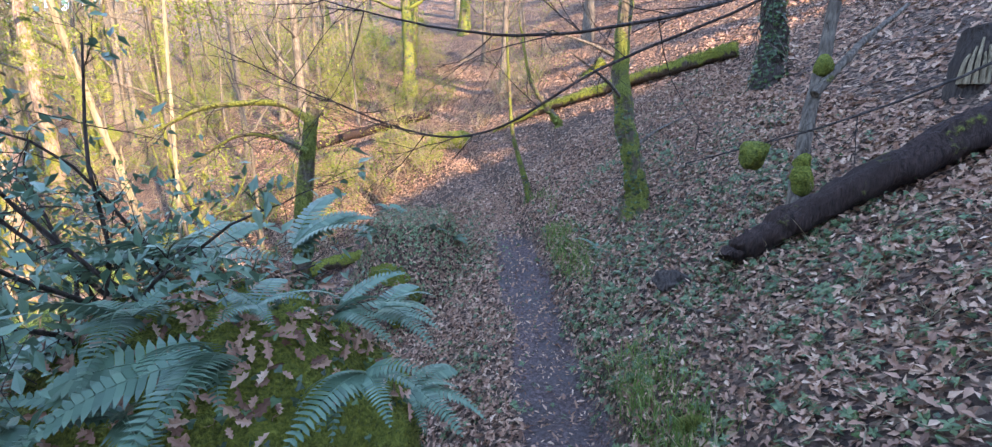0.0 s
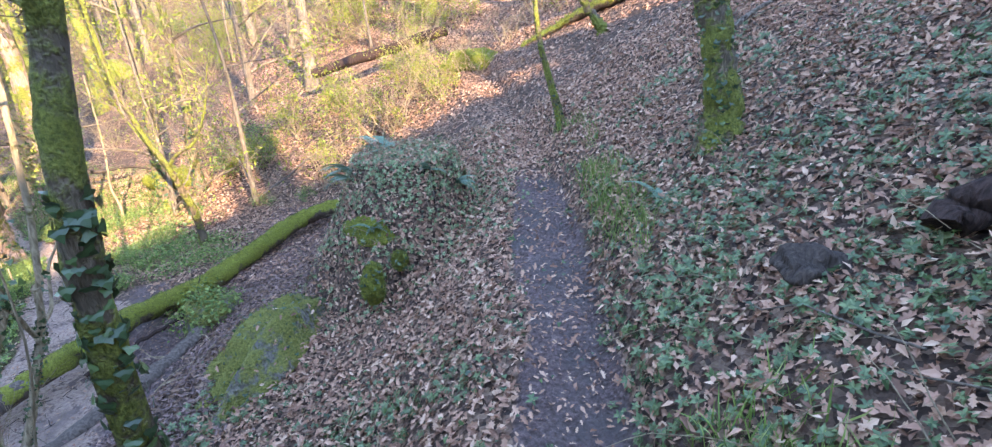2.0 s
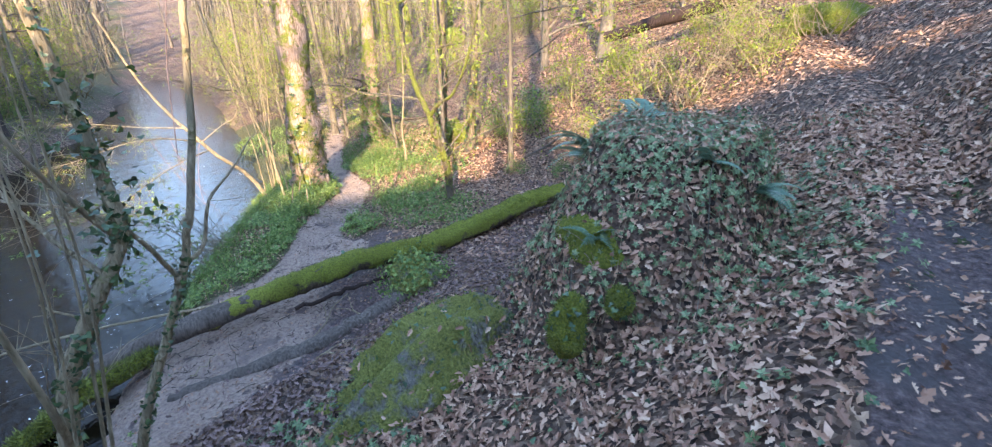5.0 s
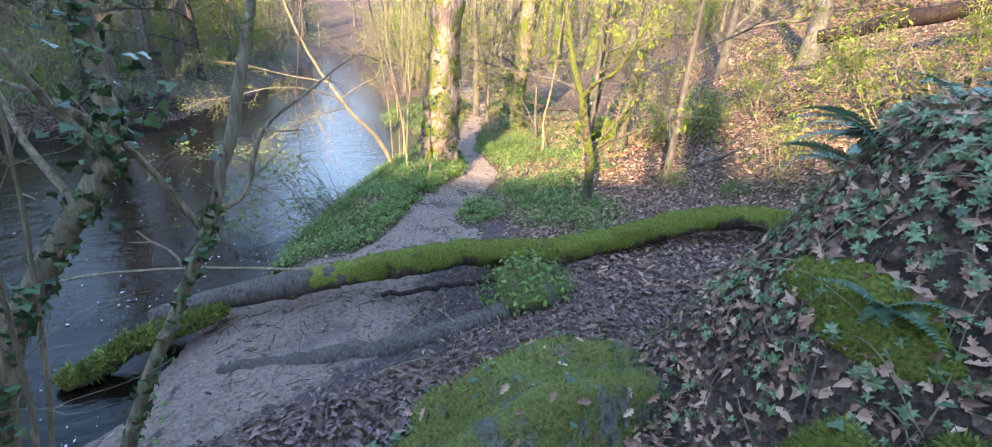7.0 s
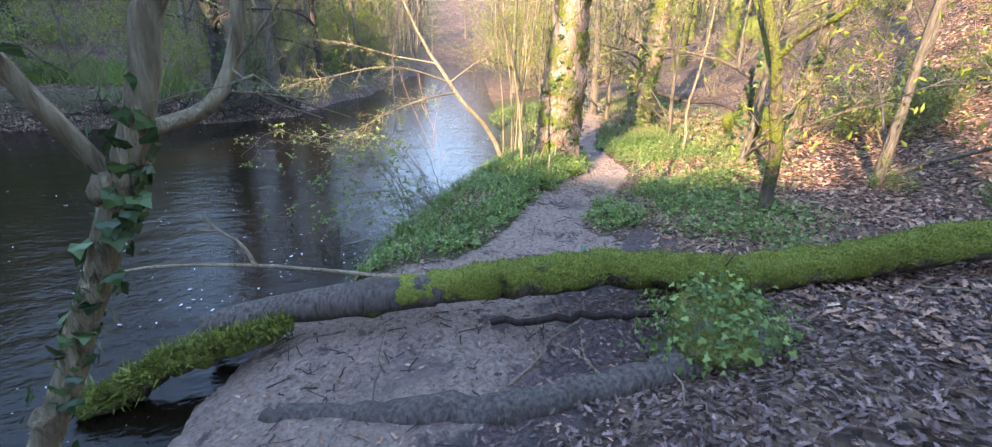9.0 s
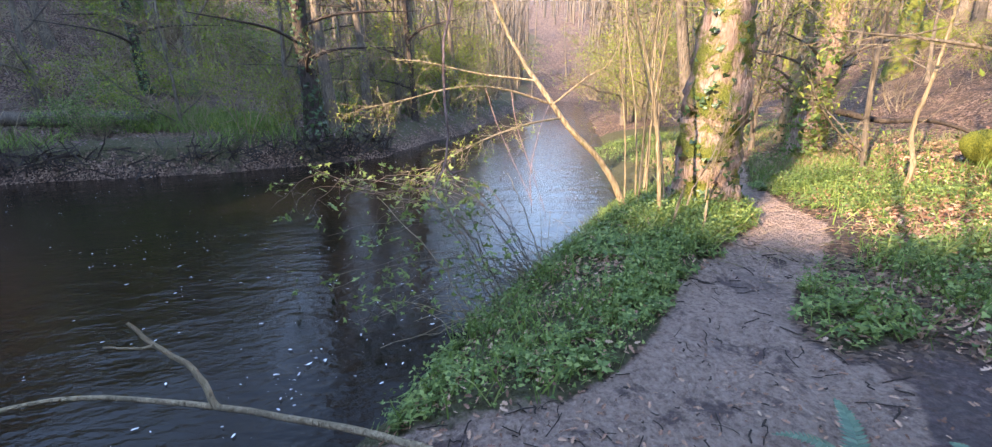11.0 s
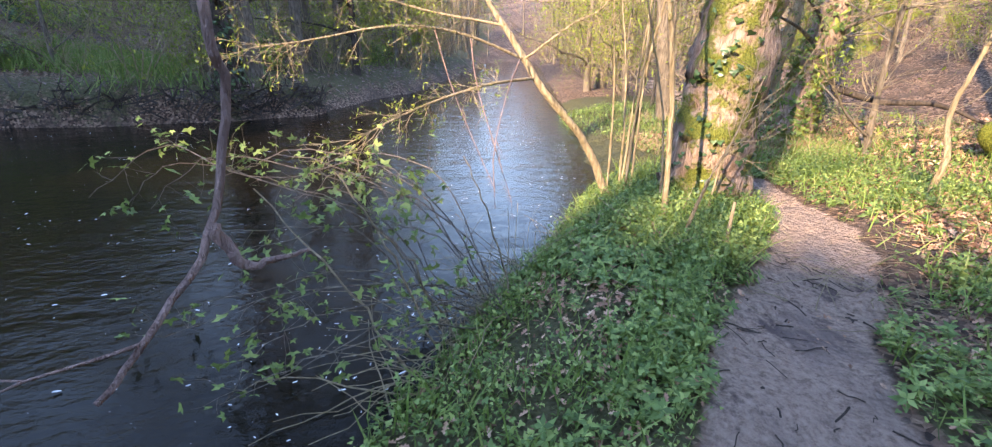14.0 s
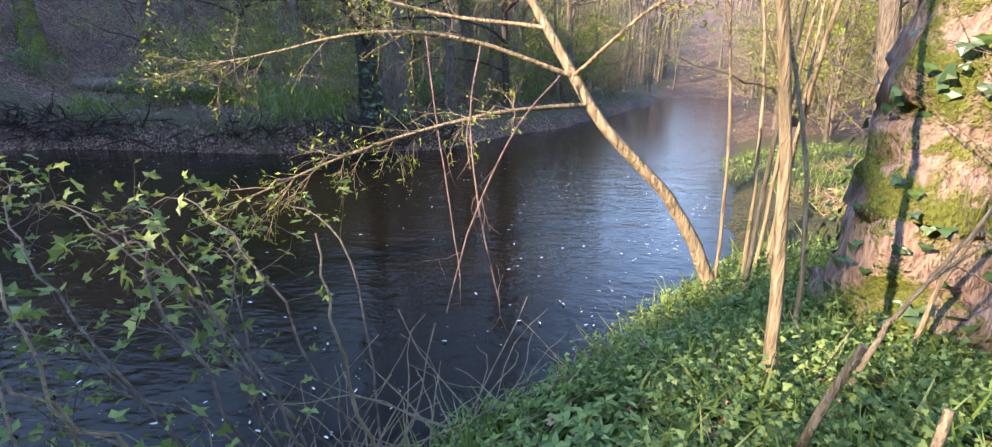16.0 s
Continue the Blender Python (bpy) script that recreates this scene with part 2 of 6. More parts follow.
def tube(geo, pts, radii, sides=7, lump=0.0, seed=0, cap=True, twist_freq=0.0):
    """A bent, tapered tube; lump makes its surface uneven."""
    p, r = np.asarray(pts, float), np.asarray(radii, float)
    d = np.gradient(p, axis=0)
    d /= np.linalg.norm(d, axis=1)[:, None] + 1e-9
    ref = np.array([1.0, 0, 0]) if abs(d[0][0]) < 0.8 else np.array([0, 1.0, 0])
    a = np.empty_like(p)
    for i in range(len(p)):
        ref = ref - d[i] * ref.dot(d[i])
        ref /= np.linalg.norm(ref) + 1e-9
        a[i] = ref
    b = np.cross(d, a)
    th = np.arange(sides) * 2 * np.pi / sides
    rr = np.repeat(r[:, None], sides, 1)
    if lump:
        g = np.random.default_rng(seed)
        k = g.uniform(0, 6.28, 6)
        s = np.linspace(0, 1, len(p))[:, None] * len(p)
        rr = rr * (1 + lump * (0.5 * np.sin(2 * th + k[0] + 0.35 * s) + 0.4 * np.sin(3 * th + k[1] - 0.5 * s) + 0.35 * np.sin(5 * th + k[2] + 0.2 * s) + 0.3 * np.sin(0.9 * s + k[3])) + lump * 0.45 * g.normal(size=rr.shape))
    v = p[:, None] + rr[..., None] * (np.cos(th)[None, :, None] * a[:, None] + np.sin(th)[None, :, None] * b[:, None])
    i, j = np.meshgrid(np.arange(len(p) - 1), np.arange(sides), indexing="ij")
    i, j = i.ravel(), j.ravel()
    k = (j + 1) % sides
    geo.add(v, np.stack([i * sides + j, i * sides + k, (i + 1) * sides + k, (i + 1) * sides + j], 1))
    if cap:
        for row, at in ((0, p[0]), (len(p) - 1, p[-1])):
            ring = v[row]
            jj = np.arange(sides)
            tri = np.stack([np.full(sides, sides), jj, (jj + 1) % sides], 1)
            geo.add(np.vstack([ring, at[None]]), tri if row else tri[:, ::-1])


def scatter(geo, template, faces, pos, size, yaw, tilt=0.35, seed=0, normal=None):
    """Copies of a small template at many places, turned and tilted by chance."""
    g = np.random.default_rng(seed)
    n = len(pos)
    if n == 0:
        return
    cy, sy = np.cos(yaw), np.sin(yaw)
    tx, ty = g.normal(0, tilt, n), g.normal(0, tilt, n)
    t = template[None] * np.asarray(size).reshape(-1, 1, 1)
    x, y, z = t[..., 0], t[..., 1], t[..., 2]
    y, z = y * np.cos(tx)[:, None] - z * np.sin(tx)[:, None], y * np.sin(tx)[:, None] + z * np.cos(tx)[:, None]
    x, z = x * np.cos(ty)[:, None] + z * np.sin(ty)[:, None], -x * np.sin(ty)[:, None] + z * np.cos(ty)[:, None]
    x, y = x * cy[:, None] - y * sy[:, None], x * sy[:, None] + y * cy[:, None]
    v = np.stack([x, y, z], -1)
    if normal is not None:
        t1 = np.stack([normal[:, 2], 0 * normal[:, 2], -normal[:, 0]], -1)
        t1 /= np.linalg.norm(t1, axis=1)[:, None] + 1e-9
        t2 = np.cross(normal, t1)
        v = v[..., 0:1] * t1[:, None] + v[..., 1:2] * t2[:, None] + v[..., 2:3] * normal[:, None]
    v = v + np.asarray(pos)[:, None]
    k = template.shape[0]
    base = geo.count
    geo.v.append(v.reshape(-1, 3))
    geo.count += n * k
    off = (np.arange(n) * k + base)[:, None, None]
    by = {}
    for f in faces:
        by.setdefault(len(f), []).append(f)
    for size_f, fs in by.items():
        geo.f.append((np.asarray(fs)[None] + off).reshape(-1, size_f))


# small templates: an oak leaf, an ivy leaf, a pointed leaf, a grass blade, a bramble leaf of three
OAK = np.array([(-0.55, 0, 0), (-0.28, 0.2, 0.1), (-0.16, 0.1, 0.03), (0.02, 0.3, 0.14), (0.14, 0.14, 0.03), (0.33, 0.22, 0.1), (0.36, 0.08, 0.02), (0.52, 0, 0.08), (0.36, -0.09, 0.02), (0.3, -0.24, 0.12), (0.12, -0.13, 0.02), (0.0, -0.28, 0.16), (-0.18, -0.1, 0.02), (-0.3, -0.19, 0.07), (-0.15, 0, -0.03), (0.15, 0, -0.03)])
OAK_F = [(0, 14, 2, 1), (14, 4, 3, 2), (14, 15, 4), (15, 6, 5, 4), (15, 7, 6), (0, 13, 12, 14), (14, 12, 11, 10), (14, 10, 15), (15, 10, 9, 8), (15, 8, 7)]
IVYL = np.array([(0, 0, 0), (-0.12, 0.3, 0.03), (0.1, 0.45, 0), (0.3, 0.22, 0.05), (0.62, 0, -0.03), (0.3, -0.22, 0.05), (0.1, -0.45, 0), (-0.12, -0.3, 0.03), (0.2, 0, 0.05)])
IVYL_F = [(0, 8, 2, 1), (8, 4, 3, 2), (0, 7, 6, 8), (8, 6, 5, 4)]
POINTED = np.array([(0, 0, 0), (0.35, 0.17, 0.06), (0.35, -0.17, 0.06), (1, 0, -0.04), (0.4, 0, 0.01)])
POINTED_F = [(0, 4, 1), (0, 2, 4), (4, 3, 1), (4, 2, 3)]
BLADE = np.array([(-0.02, 0, 0), (0.02, 0, 0), (0.018, 0.08, 0.5), (-0.016, 0.08, 0.5), (0, 0.34, 0.9)])
BLADE_F = [(0, 1, 2, 3), (3, 2, 4)]
_three = []
_three_f = []
for _i, _a in enumerate((0.0, 1.25, -1.25)):
    _c, _s = math.cos(_a), math.sin(_a)
    _q = POINTED * (1, 1.7, 1)
    _three.append(np.stack([_q[:, 0] * _c - _q[:, 1] * _s, _q[:, 0] * _s + _q[:, 1] * _c, _q[:, 2]], 1))
    _three_f += [tuple(v + 5 * _i for v in f) for f in POINTED_F]
TRIFOL, TRIFOL_F = np.concatenate(_three), _three_f

# a small herb: a stem with leaves in two tiers
_plant, _plant_f = [np.array([(-0.012, 0, 0), (0.012, 0, 0), (0.01, 0, 1.0), (-0.01, 0, 1.0)])], [(0, 1, 2, 3)]
for _i in range(8):
    _a, _zz, _k = _i * 1.57 + (0.8 if _i > 3 else 0), 0.95 if _i < 4 else 0.55, 0.62 if _i < 4 else 0.75
    _q = POINTED * (_k, 1.5 * _k, _k)
    _plant.append(np.stack([_q[:, 0] * math.cos(_a) - _q[:, 1] * math.sin(_a), _q[:, 0] * math.sin(_a) + _q[:, 1] * math.cos(_a), _q[:, 2] + _zz + 0.12 * _q[:, 0]], 1))
    _plant_f += [tuple(v + 4 + 5 * _i for v in f) for f in POINTED_F]
PLANT, PLANT_F = np.concatenate(_plant), _plant_f

# ---- the lie of the land ----
def smax(a, b, k):
    return 0.5 * (a + b + np.sqrt((a - b) ** 2 + k * k))


def sstep(a, b, x):
    t = np.clip((x - a) / (b - a), 0, 1)
    return t * t * (3 - 2 * t)


def waves(x, y, f, seed):
    g = np.random.default_rng(seed)
    out = 0
    for i in range(5):
        a, k, ph = g.uniform(0, 6.28), f * (0.7 + 0.5 * i), g.uniform(0, 6.28)
        out = out + np.sin(k * (x * math.cos(a) + y * math.sin(a)) + ph + 0.8 * np.sin(0.6 * k * (y * math.cos(a) - x * math.sin(a)))) / (1 + 0.5 * i)
    return out / 3


def trail_x(y):
    return np.interp(y, [-30, -5, 0, 2, 3.4, 5, 7.5, 9.2, 11, 14, 18, 40], [-1, 0.1, 0.2, 0.45, 0.55, 0.5, 0.3, 0.05, -0.3, -1.2, -2.2, -8])


def trail_z(y):
    return np.interp(y, [-40, -15, -5, -1, 0.5, 1.5, 2.5, 3.6, 4.4, 5.2, 7.5, 9.2, 12, 15.3, 18, 40], [9.5, 3.6, 0.75, 0.1, -0.25, -0.52, -0.78, -0.92, -0.93, -0.84, -0.66, -0.45, -0.05, 0.45, 0.9, 6])


def shore(x, y):
    """Metres from the water's edge, positive on land: this bank, and the far bank."""
    near = 0.75 * (y - np.interp(x, [-90, -29, -20, -15, -11, -9.5, -8.2, -6.9, -6.3, -5.6, -4.7, -4.2, -3.7, -3.3, -3.1], [34, 14.2, 11.5, 9.8, 8.5, 7.45, 6.4, 5.35, 4.95, 4.45, 4.0, 3.3, 1.5, -6, -70])) + 0.12 * waves(x, y, 2.2, 3)
    far = 0.6 * (np.interp(x, [-90, -35, -28.6, -21.6, -19.4, -17, -15.9, -15.3, -14.6, -14.0], [28, 11.4, 9.2, 6.8, 5.2, 4.7, 2.6, 0, -8, -80]) - y)
    far = np.minimum(far, -(x + 14.9)) + 0.25 * waves(x, y, 1.3, 4)
    return near, far


PATH_B = np.array([(-2.2, 5.05), (-3.2, 5.25), (-4.5, 5.6), (-5.6, 6.3), (-6.4, 7.0), (-7.05, 7.6), (-7.65, 8.3), (-8.3, 9.0), (-8.9, 9.48), (-9.7, 9.8), (-10.7, 10.1), (-12.3, 11.1), (-16, 13.6), (-24, 17)])


def path_b(x, y):
    d = np.full(np.shape(x), 1e9)
    for a, b in zip(PATH_B[:-1], PATH_B[1:]):
        ab = b - a
        t = np.clip(((x - a[0]) * ab[0] + (y - a[1]) * ab[1]) / ab.dot(ab), 0, 1)
        d = np.minimum(d, np.hypot(x - a[0] - t * ab[0], y - a[1] - t * ab[1]))
    return d - 0.5 * sstep(-6.7, -5.9, x) + 0.1 * sstep(-8.2, -9.2, x) + 0.07 * waves(x, y, 4.5, 12)


def north(x, y):
    """Metres up from the foot of the wooded hillside beyond the river path."""
    return (x + 5) * 0.455 + (y - 11.6) * 0.89


def land(x, y):
    x, y = np.asarray(x, float), np.asarray(y, float)
    u = x - trail_x(y)
    r = np.maximum(u - 0.24, 0)
    right = 0.64 * r - 0.094 * np.maximum(r - 2.5, 0) + 0.15 * sstep(0.0, 0.3, r)
    left = np.interp(-u, [0, 0.3, 0.55, 1.0, 1.6, 2.5, 6, 30], [0, 0, -0.1, -0.42, -0.82, -1.2, -3.2, -14])
    trail = trail_z(y) + right + left
    near, far = shore(x, y)
    nd = np.interp(near, [-3, -1, -0.2, 0, 0.25, 0.7, 2, 5, 40], [-0.9, -0.5, -0.12, 0, 0.12, 0.2, 0.26, 0.62, 0.9])
    fd = np.interp(far, [-3, -1, -0.2, 0, 0.35, 0.8, 3, 6, 14, 60], [-0.9, -0.5, -0.2, 0, 0.42, 0.62, 0.8, 1.5, 8.5, 46])
    floor = -2.85 + np.maximum(nd, fd)
    bank = 0.24 * np.exp(-((x + 8.4) ** 2 + (y - 7.5) ** 2) / 1.3) * sstep(0.05, 0.6, near)
    floor = floor + bank - 0.06 * sstep(0.6, 0.2, path_b(x, y)) * sstep(-6.5, -7.5, x)
    nh = north(x, y)
    hill = -2.15 + 0.5 * np.maximum(nh, 0) - 0.3 * np.maximum(-nh, 0)
    h = smax(smax(trail, floor, 0.12), np.where(near > 0, hill, -9), 0.35) - 0.04
    west = np.hypot(x + 4, y - 4)
    h = smax(h, -3.6 + 0.21 * (west - 44), 0.8)
    # unseen spur to the south, added to keep the sun off the far bank
    h = smax(h, -5 + 21 * np.exp(-0.5 * (((x + 8) / 13) ** 2 + ((y + 21) / 8) ** 2)), 0.5)
    mr = np.hypot((x + 1.35) / 1.0, (y - 7.75) / 1.15) + 0.12 * waves(x, y, 3, 9)
    h = smax(h, -0.12 - 2.0 * np.maximum(mr - 0.62, 0) - 0.15 * mr, 0.1)
    rough = 0.04 * waves(x, y, 3.5, 5) + 0.028 * waves(x, y, 11, 6)
    h = h + rough * (0.45 + 0.55 * sstep(0.15, 0.5, np.abs(u)))
    trodden = np.maximum(sstep(0.5, 0.25, np.abs(u)) * (y < 9), sstep(0.9, 0.4, path_b(x, y)) * (x > -9))
    h = h + trodden * (0.022 * waves(x, y, 13, 61) + 0.014 * waves(x, y, 6.5, 62))
    # far hill raised out of view to keep sky out of the water's reflection
    top = 16 + 18 * sstep(-22, -32, x)
    return np.where(h > top, top + (h - top) * 0.15, h)


def land_normal(x, y, e=0.06):
    gx, gy = (land(x + e, y) - land(x - e, y)) / (2 * e), (land(x, y + e) - land(x, y - e)) / (2 * e)
    n = np.stack([-gx, -gy, np.ones_like(gx)], -1)
    return n / np.linalg.norm(n, axis=-1, keepdims=True)


def masks(x, y):
    u = np.abs(x - trail_x(y)) + 0.07 * waves(x, y, 2.8, 21) + 0.05 * waves(x, y, 7.5, 22)
    near, far = shore(x, y)
    mud = sstep(0.42, 0.2, u) * sstep(9.0, 7.2, y)
    flat = sstep(2.4, 1.2, near) * sstep(-6.6, -6.0, x) * (near > -1) * (x < -2.4)
    mud = np.maximum(mud, 0.75 * sstep(4.2, 2.0, near) * sstep(-6.6, -5.8, x) * (x < -2.6) * sstep(9.5, 8, y))
    sand = np.maximum(sstep(0.46, 0.24, path_b(x, y)) * (x < -5.5), flat)
    nh = north(x, y)
    green = np.maximum(sstep(0.3, 0.45, path_b(x, y)) * (near > -0.2) * (near < 4.5) * sstep(-5.9, -6.4, x) * (x > -19) * sstep(1.0, -1.5, nh), 0)
    green = green * np.where(near > 1.75, np.where(x < -8.6, 0.4, 0.08) + 0.5 * sstep(-0.15, 0.25, waves(x, y, 1.5, 90)), 1.0)
    green = np.maximum(green, sstep(-0.2, 0.3, far) * sstep(3.5, 1.5, far) * 0.6)
    return mud, sand, green


def axis(lo, hi, fine, coarse_end, growth=1.12):
    mid = list(np.arange(lo, hi, fine))
    up, down, s = [], [], fine
    x = hi
    while x < coarse_end:
        up.append(x)
        s *= growth
        x += s
    s, x = fine, lo - fine
    while x > -coarse_end:
        down.append(x)
        s *= growth
        x -= s
    return np.array(down[::-1] + mid + up)


def build_ground():
    xs, ys = axis(-10.5, 4.5, 0.055, 900), axis(-0.5, 13.5, 0.055, 900)
    X, Y = np.meshgrid(xs, ys, indexing="ij")
    Z = land(X, Y)
    g = Geo()
    ny = len(ys)
    i, j = np.meshgrid(np.arange(len(xs) - 1), np.arange(ny - 1), indexing="ij")
    a = (i * ny + j).ravel()
    g.add(np.stack([X, Y, Z], -1).reshape(-1, 3), np.stack([a, a + ny, a + ny + 1, a + 1], 1))
    ob = part("ground", g, GROUND)
    for name, val in zip(("mud", "sand", "green"), masks(X, Y)):
        at = ob.data.attributes.new(name, "FLOAT", "POINT")
        at.data.foreach_set("value", np.ascontiguousarray(val, float).ravel())
    tagged(ob, "woodland floor of leaf litter, mud and sand", "ground", kind="structure")


def build_water():
    g = Geo()
    xs, ys = np.linspace(-90, -2, 60), np.linspace(-70, 34, 60)
    X, Y = np.meshgrid(xs, ys, indexing="ij")
    i, j = np.meshgrid(np.arange(59), np.arange(59), indexing="ij")
    a = (i * 60 + j).ravel()
    g.add(np.stack([X, Y, np.full_like(X, -2.85)], -1).reshape(-1, 3), np.stack([a, a + 60, a + 61, a + 1], 1))
    tagged(part("water", g, WATER), "dark rippling river water reflecting the sky", "water", kind="structure")


build_ground()
build_water()

# ---- trees ----
def wander(start, direction, length, steps, bend, g, lift=0.0):
    """A crooked line from start; lift turns it upwards as it goes."""
    p, d = np.array(start, float), np.array(direction, float)
    d /= np.linalg.norm(d)
    out = [p.copy()]
    for _ in range(steps):
        d = d + g.normal(0, bend, 3) + np.array([0, 0, lift])
        d /= np.linalg.norm(d)
        p = p + d * length / steps
        out.append(p.copy())
    return np.array(out)


def grow_twigs(geo, stem, n, length, radius, g, lift=0.03, sub=3, sides=3, ends=None):
    """Twigs along a stem, each with some side shoots."""
    for _ in range(n):
        i = int(g.integers(max(1, len(stem) // 4), len(stem)))
        along = stem[min(i, len(stem) - 1)] - stem[i - 1]
        along /= np.linalg.norm(along) + 1e-9
        d = along * 0.7 + g.normal(0, 0.55, 3)
        ln = length * g.uniform(0.5, 1.2)
        p = wander(stem[i], d, ln, 5, 0.18, g, lift)
        tube(geo, p, np.linspace(radius, radius * 0.3, len(p)), sides, cap=False)
        if ends is not None:
            ends.append(p[-1])
            ends.append(p[3])
        for _ in range(sub):
            k = int(g.integers(1, 5))
            q = wander(p[k], (p[k] - p[k - 1]) / (np.linalg.norm(p[k] - p[k - 1]) + 1e-9) + g.normal(0, 0.6, 3), ln * 0.45, 3, 0.2, g, lift)
            tube(geo, q, np.linspace(radius * 0.6, radius * 0.25, len(q)), sides, cap=False)
            if ends is not None:
                ends.append(q[-1])


def leaves_on(name, parent, points, material, template, faces, size, spread, per, g, label=""):
    pts = np.repeat(np.asarray(points), per, 0)
    pts = pts + g.normal(0, spread, pts.shape)
    geo = Geo()
    scatter(geo, template, faces, pts, size * g.uniform(0.6, 1.3, len(pts)), g.uniform(0, 6.28, len(pts)), 0.7, int(g.integers(1e6)))
    return part(name, geo, material, parent, label, False)


def trunk_ivy(name, parent, path, radii, material, per_m, size, g, upto=1.0, label="dark ivy leaves climbing the bark"):
    """Ivy leaves lying against a trunk."""
    p = np.asarray(path)
    seg = np.linalg.norm(np.diff(p, axis=0), axis=1).sum()
    n = int(seg * upto * per_m)
    s = g.uniform(0, upto, n) * (len(p) - 1)
    i = np.minimum(s.astype(int), len(p) - 2)
    f = (s - i)[:, None]
    at = p[i] * (1 - f) + p[i + 1] * f
    r = (np.asarray(radii)[i] * (1 - f[:, 0]) + np.asarray(radii)[i + 1] * f[:, 0]) * g.uniform(1.02, 1.3, n)
    a = g.uniform(0, 6.28, n)
    at = at + np.stack([np.cos(a) * r, np.sin(a) * r, g.normal(0, 0.03, n)], 1)
    geo = Geo()
    t = IVYL[:, [2, 1, 0]] * (1, 1, -1)
    scatter(geo, t, IVYL_F, at, size * g.uniform(0.6, 1.3, n), a, 0.45, int(g.integers(1e6)))
    return part(name, geo, material, parent, label, False)


def flare(path, r0, r1, power=1.0, foot=0.5, foot_h=0.09):
    """Radii of a tapering trunk with a spreading foot."""
    s = np.linspace(0, 1, len(path))
    return r1 + (r0 - r1) * (1 - s) ** power + foot * r0 * np.exp(-s / foot_h)


def bare_tree(seed, height, r0, mat, twig_mat, limbs=9, twigs=9, leaves=0, leaf_mat=None, low=0.3, ivy=0, label="", group="bare woodland trees", lean=(0, 0)):
    """A bare woodland tree at the origin, with trunk, limbs and a crown of fine twigs."""
    g = np.random.default_rng(seed)
    e = thing("tree", (0, 0, 0), label, "tree", group)
    path = spline(np.array([(0, 0, -0.3), (lean[0] * 0.2, lean[1] * 0.2, height * 0.2), (lean[0] * 0.5 + g.normal(0, 0.12), lean[1] * 0.5 + g.normal(0, 0.12), height * 0.5), (lean[0] + g.normal(0, 0.2), lean[1] + g.normal(0, 0.2), height)]), 7)
    rad = flare(path, r0, r0 * 0.2)
    tg = Geo()
    tube(tg, path, rad, 9, 0.05, seed)
    part("trunk", tg, mat, e)
    wg, ends = Geo(), []
    for _ in range(limbs):
        i = int(g.integers(int(low * len(path)), len(path)))
        a = g.uniform(0, 6.28)
        ln = height * g.uniform(0.2, 0.42) * (1.15 - 0.6 * i / len(path))
        p = wander(path[i], (math.cos(a), math.sin(a), g.uniform(0.1, 0.9)), ln, 7, 0.16, g, 0.04)
        lg = Geo()
        tube(lg, p, np.linspace(rad[i] * 0.42, 0.008, len(p)), 5, cap=False)
        part("limb", lg, mat, e)
        grow_twigs(wg, p, twigs, ln * 0.42, 0.006, g, 0.03, 3, 3, ends)
    part("twig_spray", wg, twig_mat, e, "fine bare twigs")
    if leaves:
        leaves_on("foliage", e, ends, leaf_mat, POINTED, POINTED_F, 0.09, 0.12, leaves, g)
    if ivy:
        trunk_ivy("ivy", e, path, rad, IVY, ivy, 0.09, g, 0.75)
    return e


def stand(ob, x, y, scale=1.0, turn=0.0, sink=0.0, tip=(0, 0)):
    return pose(x, y, float(land(x, y)) - sink, tip[0], tip[1], turn) @ Matrix.Scale(scale, 4)


def plant_copy(src, x, y, scale, turn, tip=(0, 0)):
    c = copy_thing(src, pose(x, y, float(land(x, y)) - 0.05, tip[0], tip[1], turn))
    c.scale = (scale,) * 3
    return c


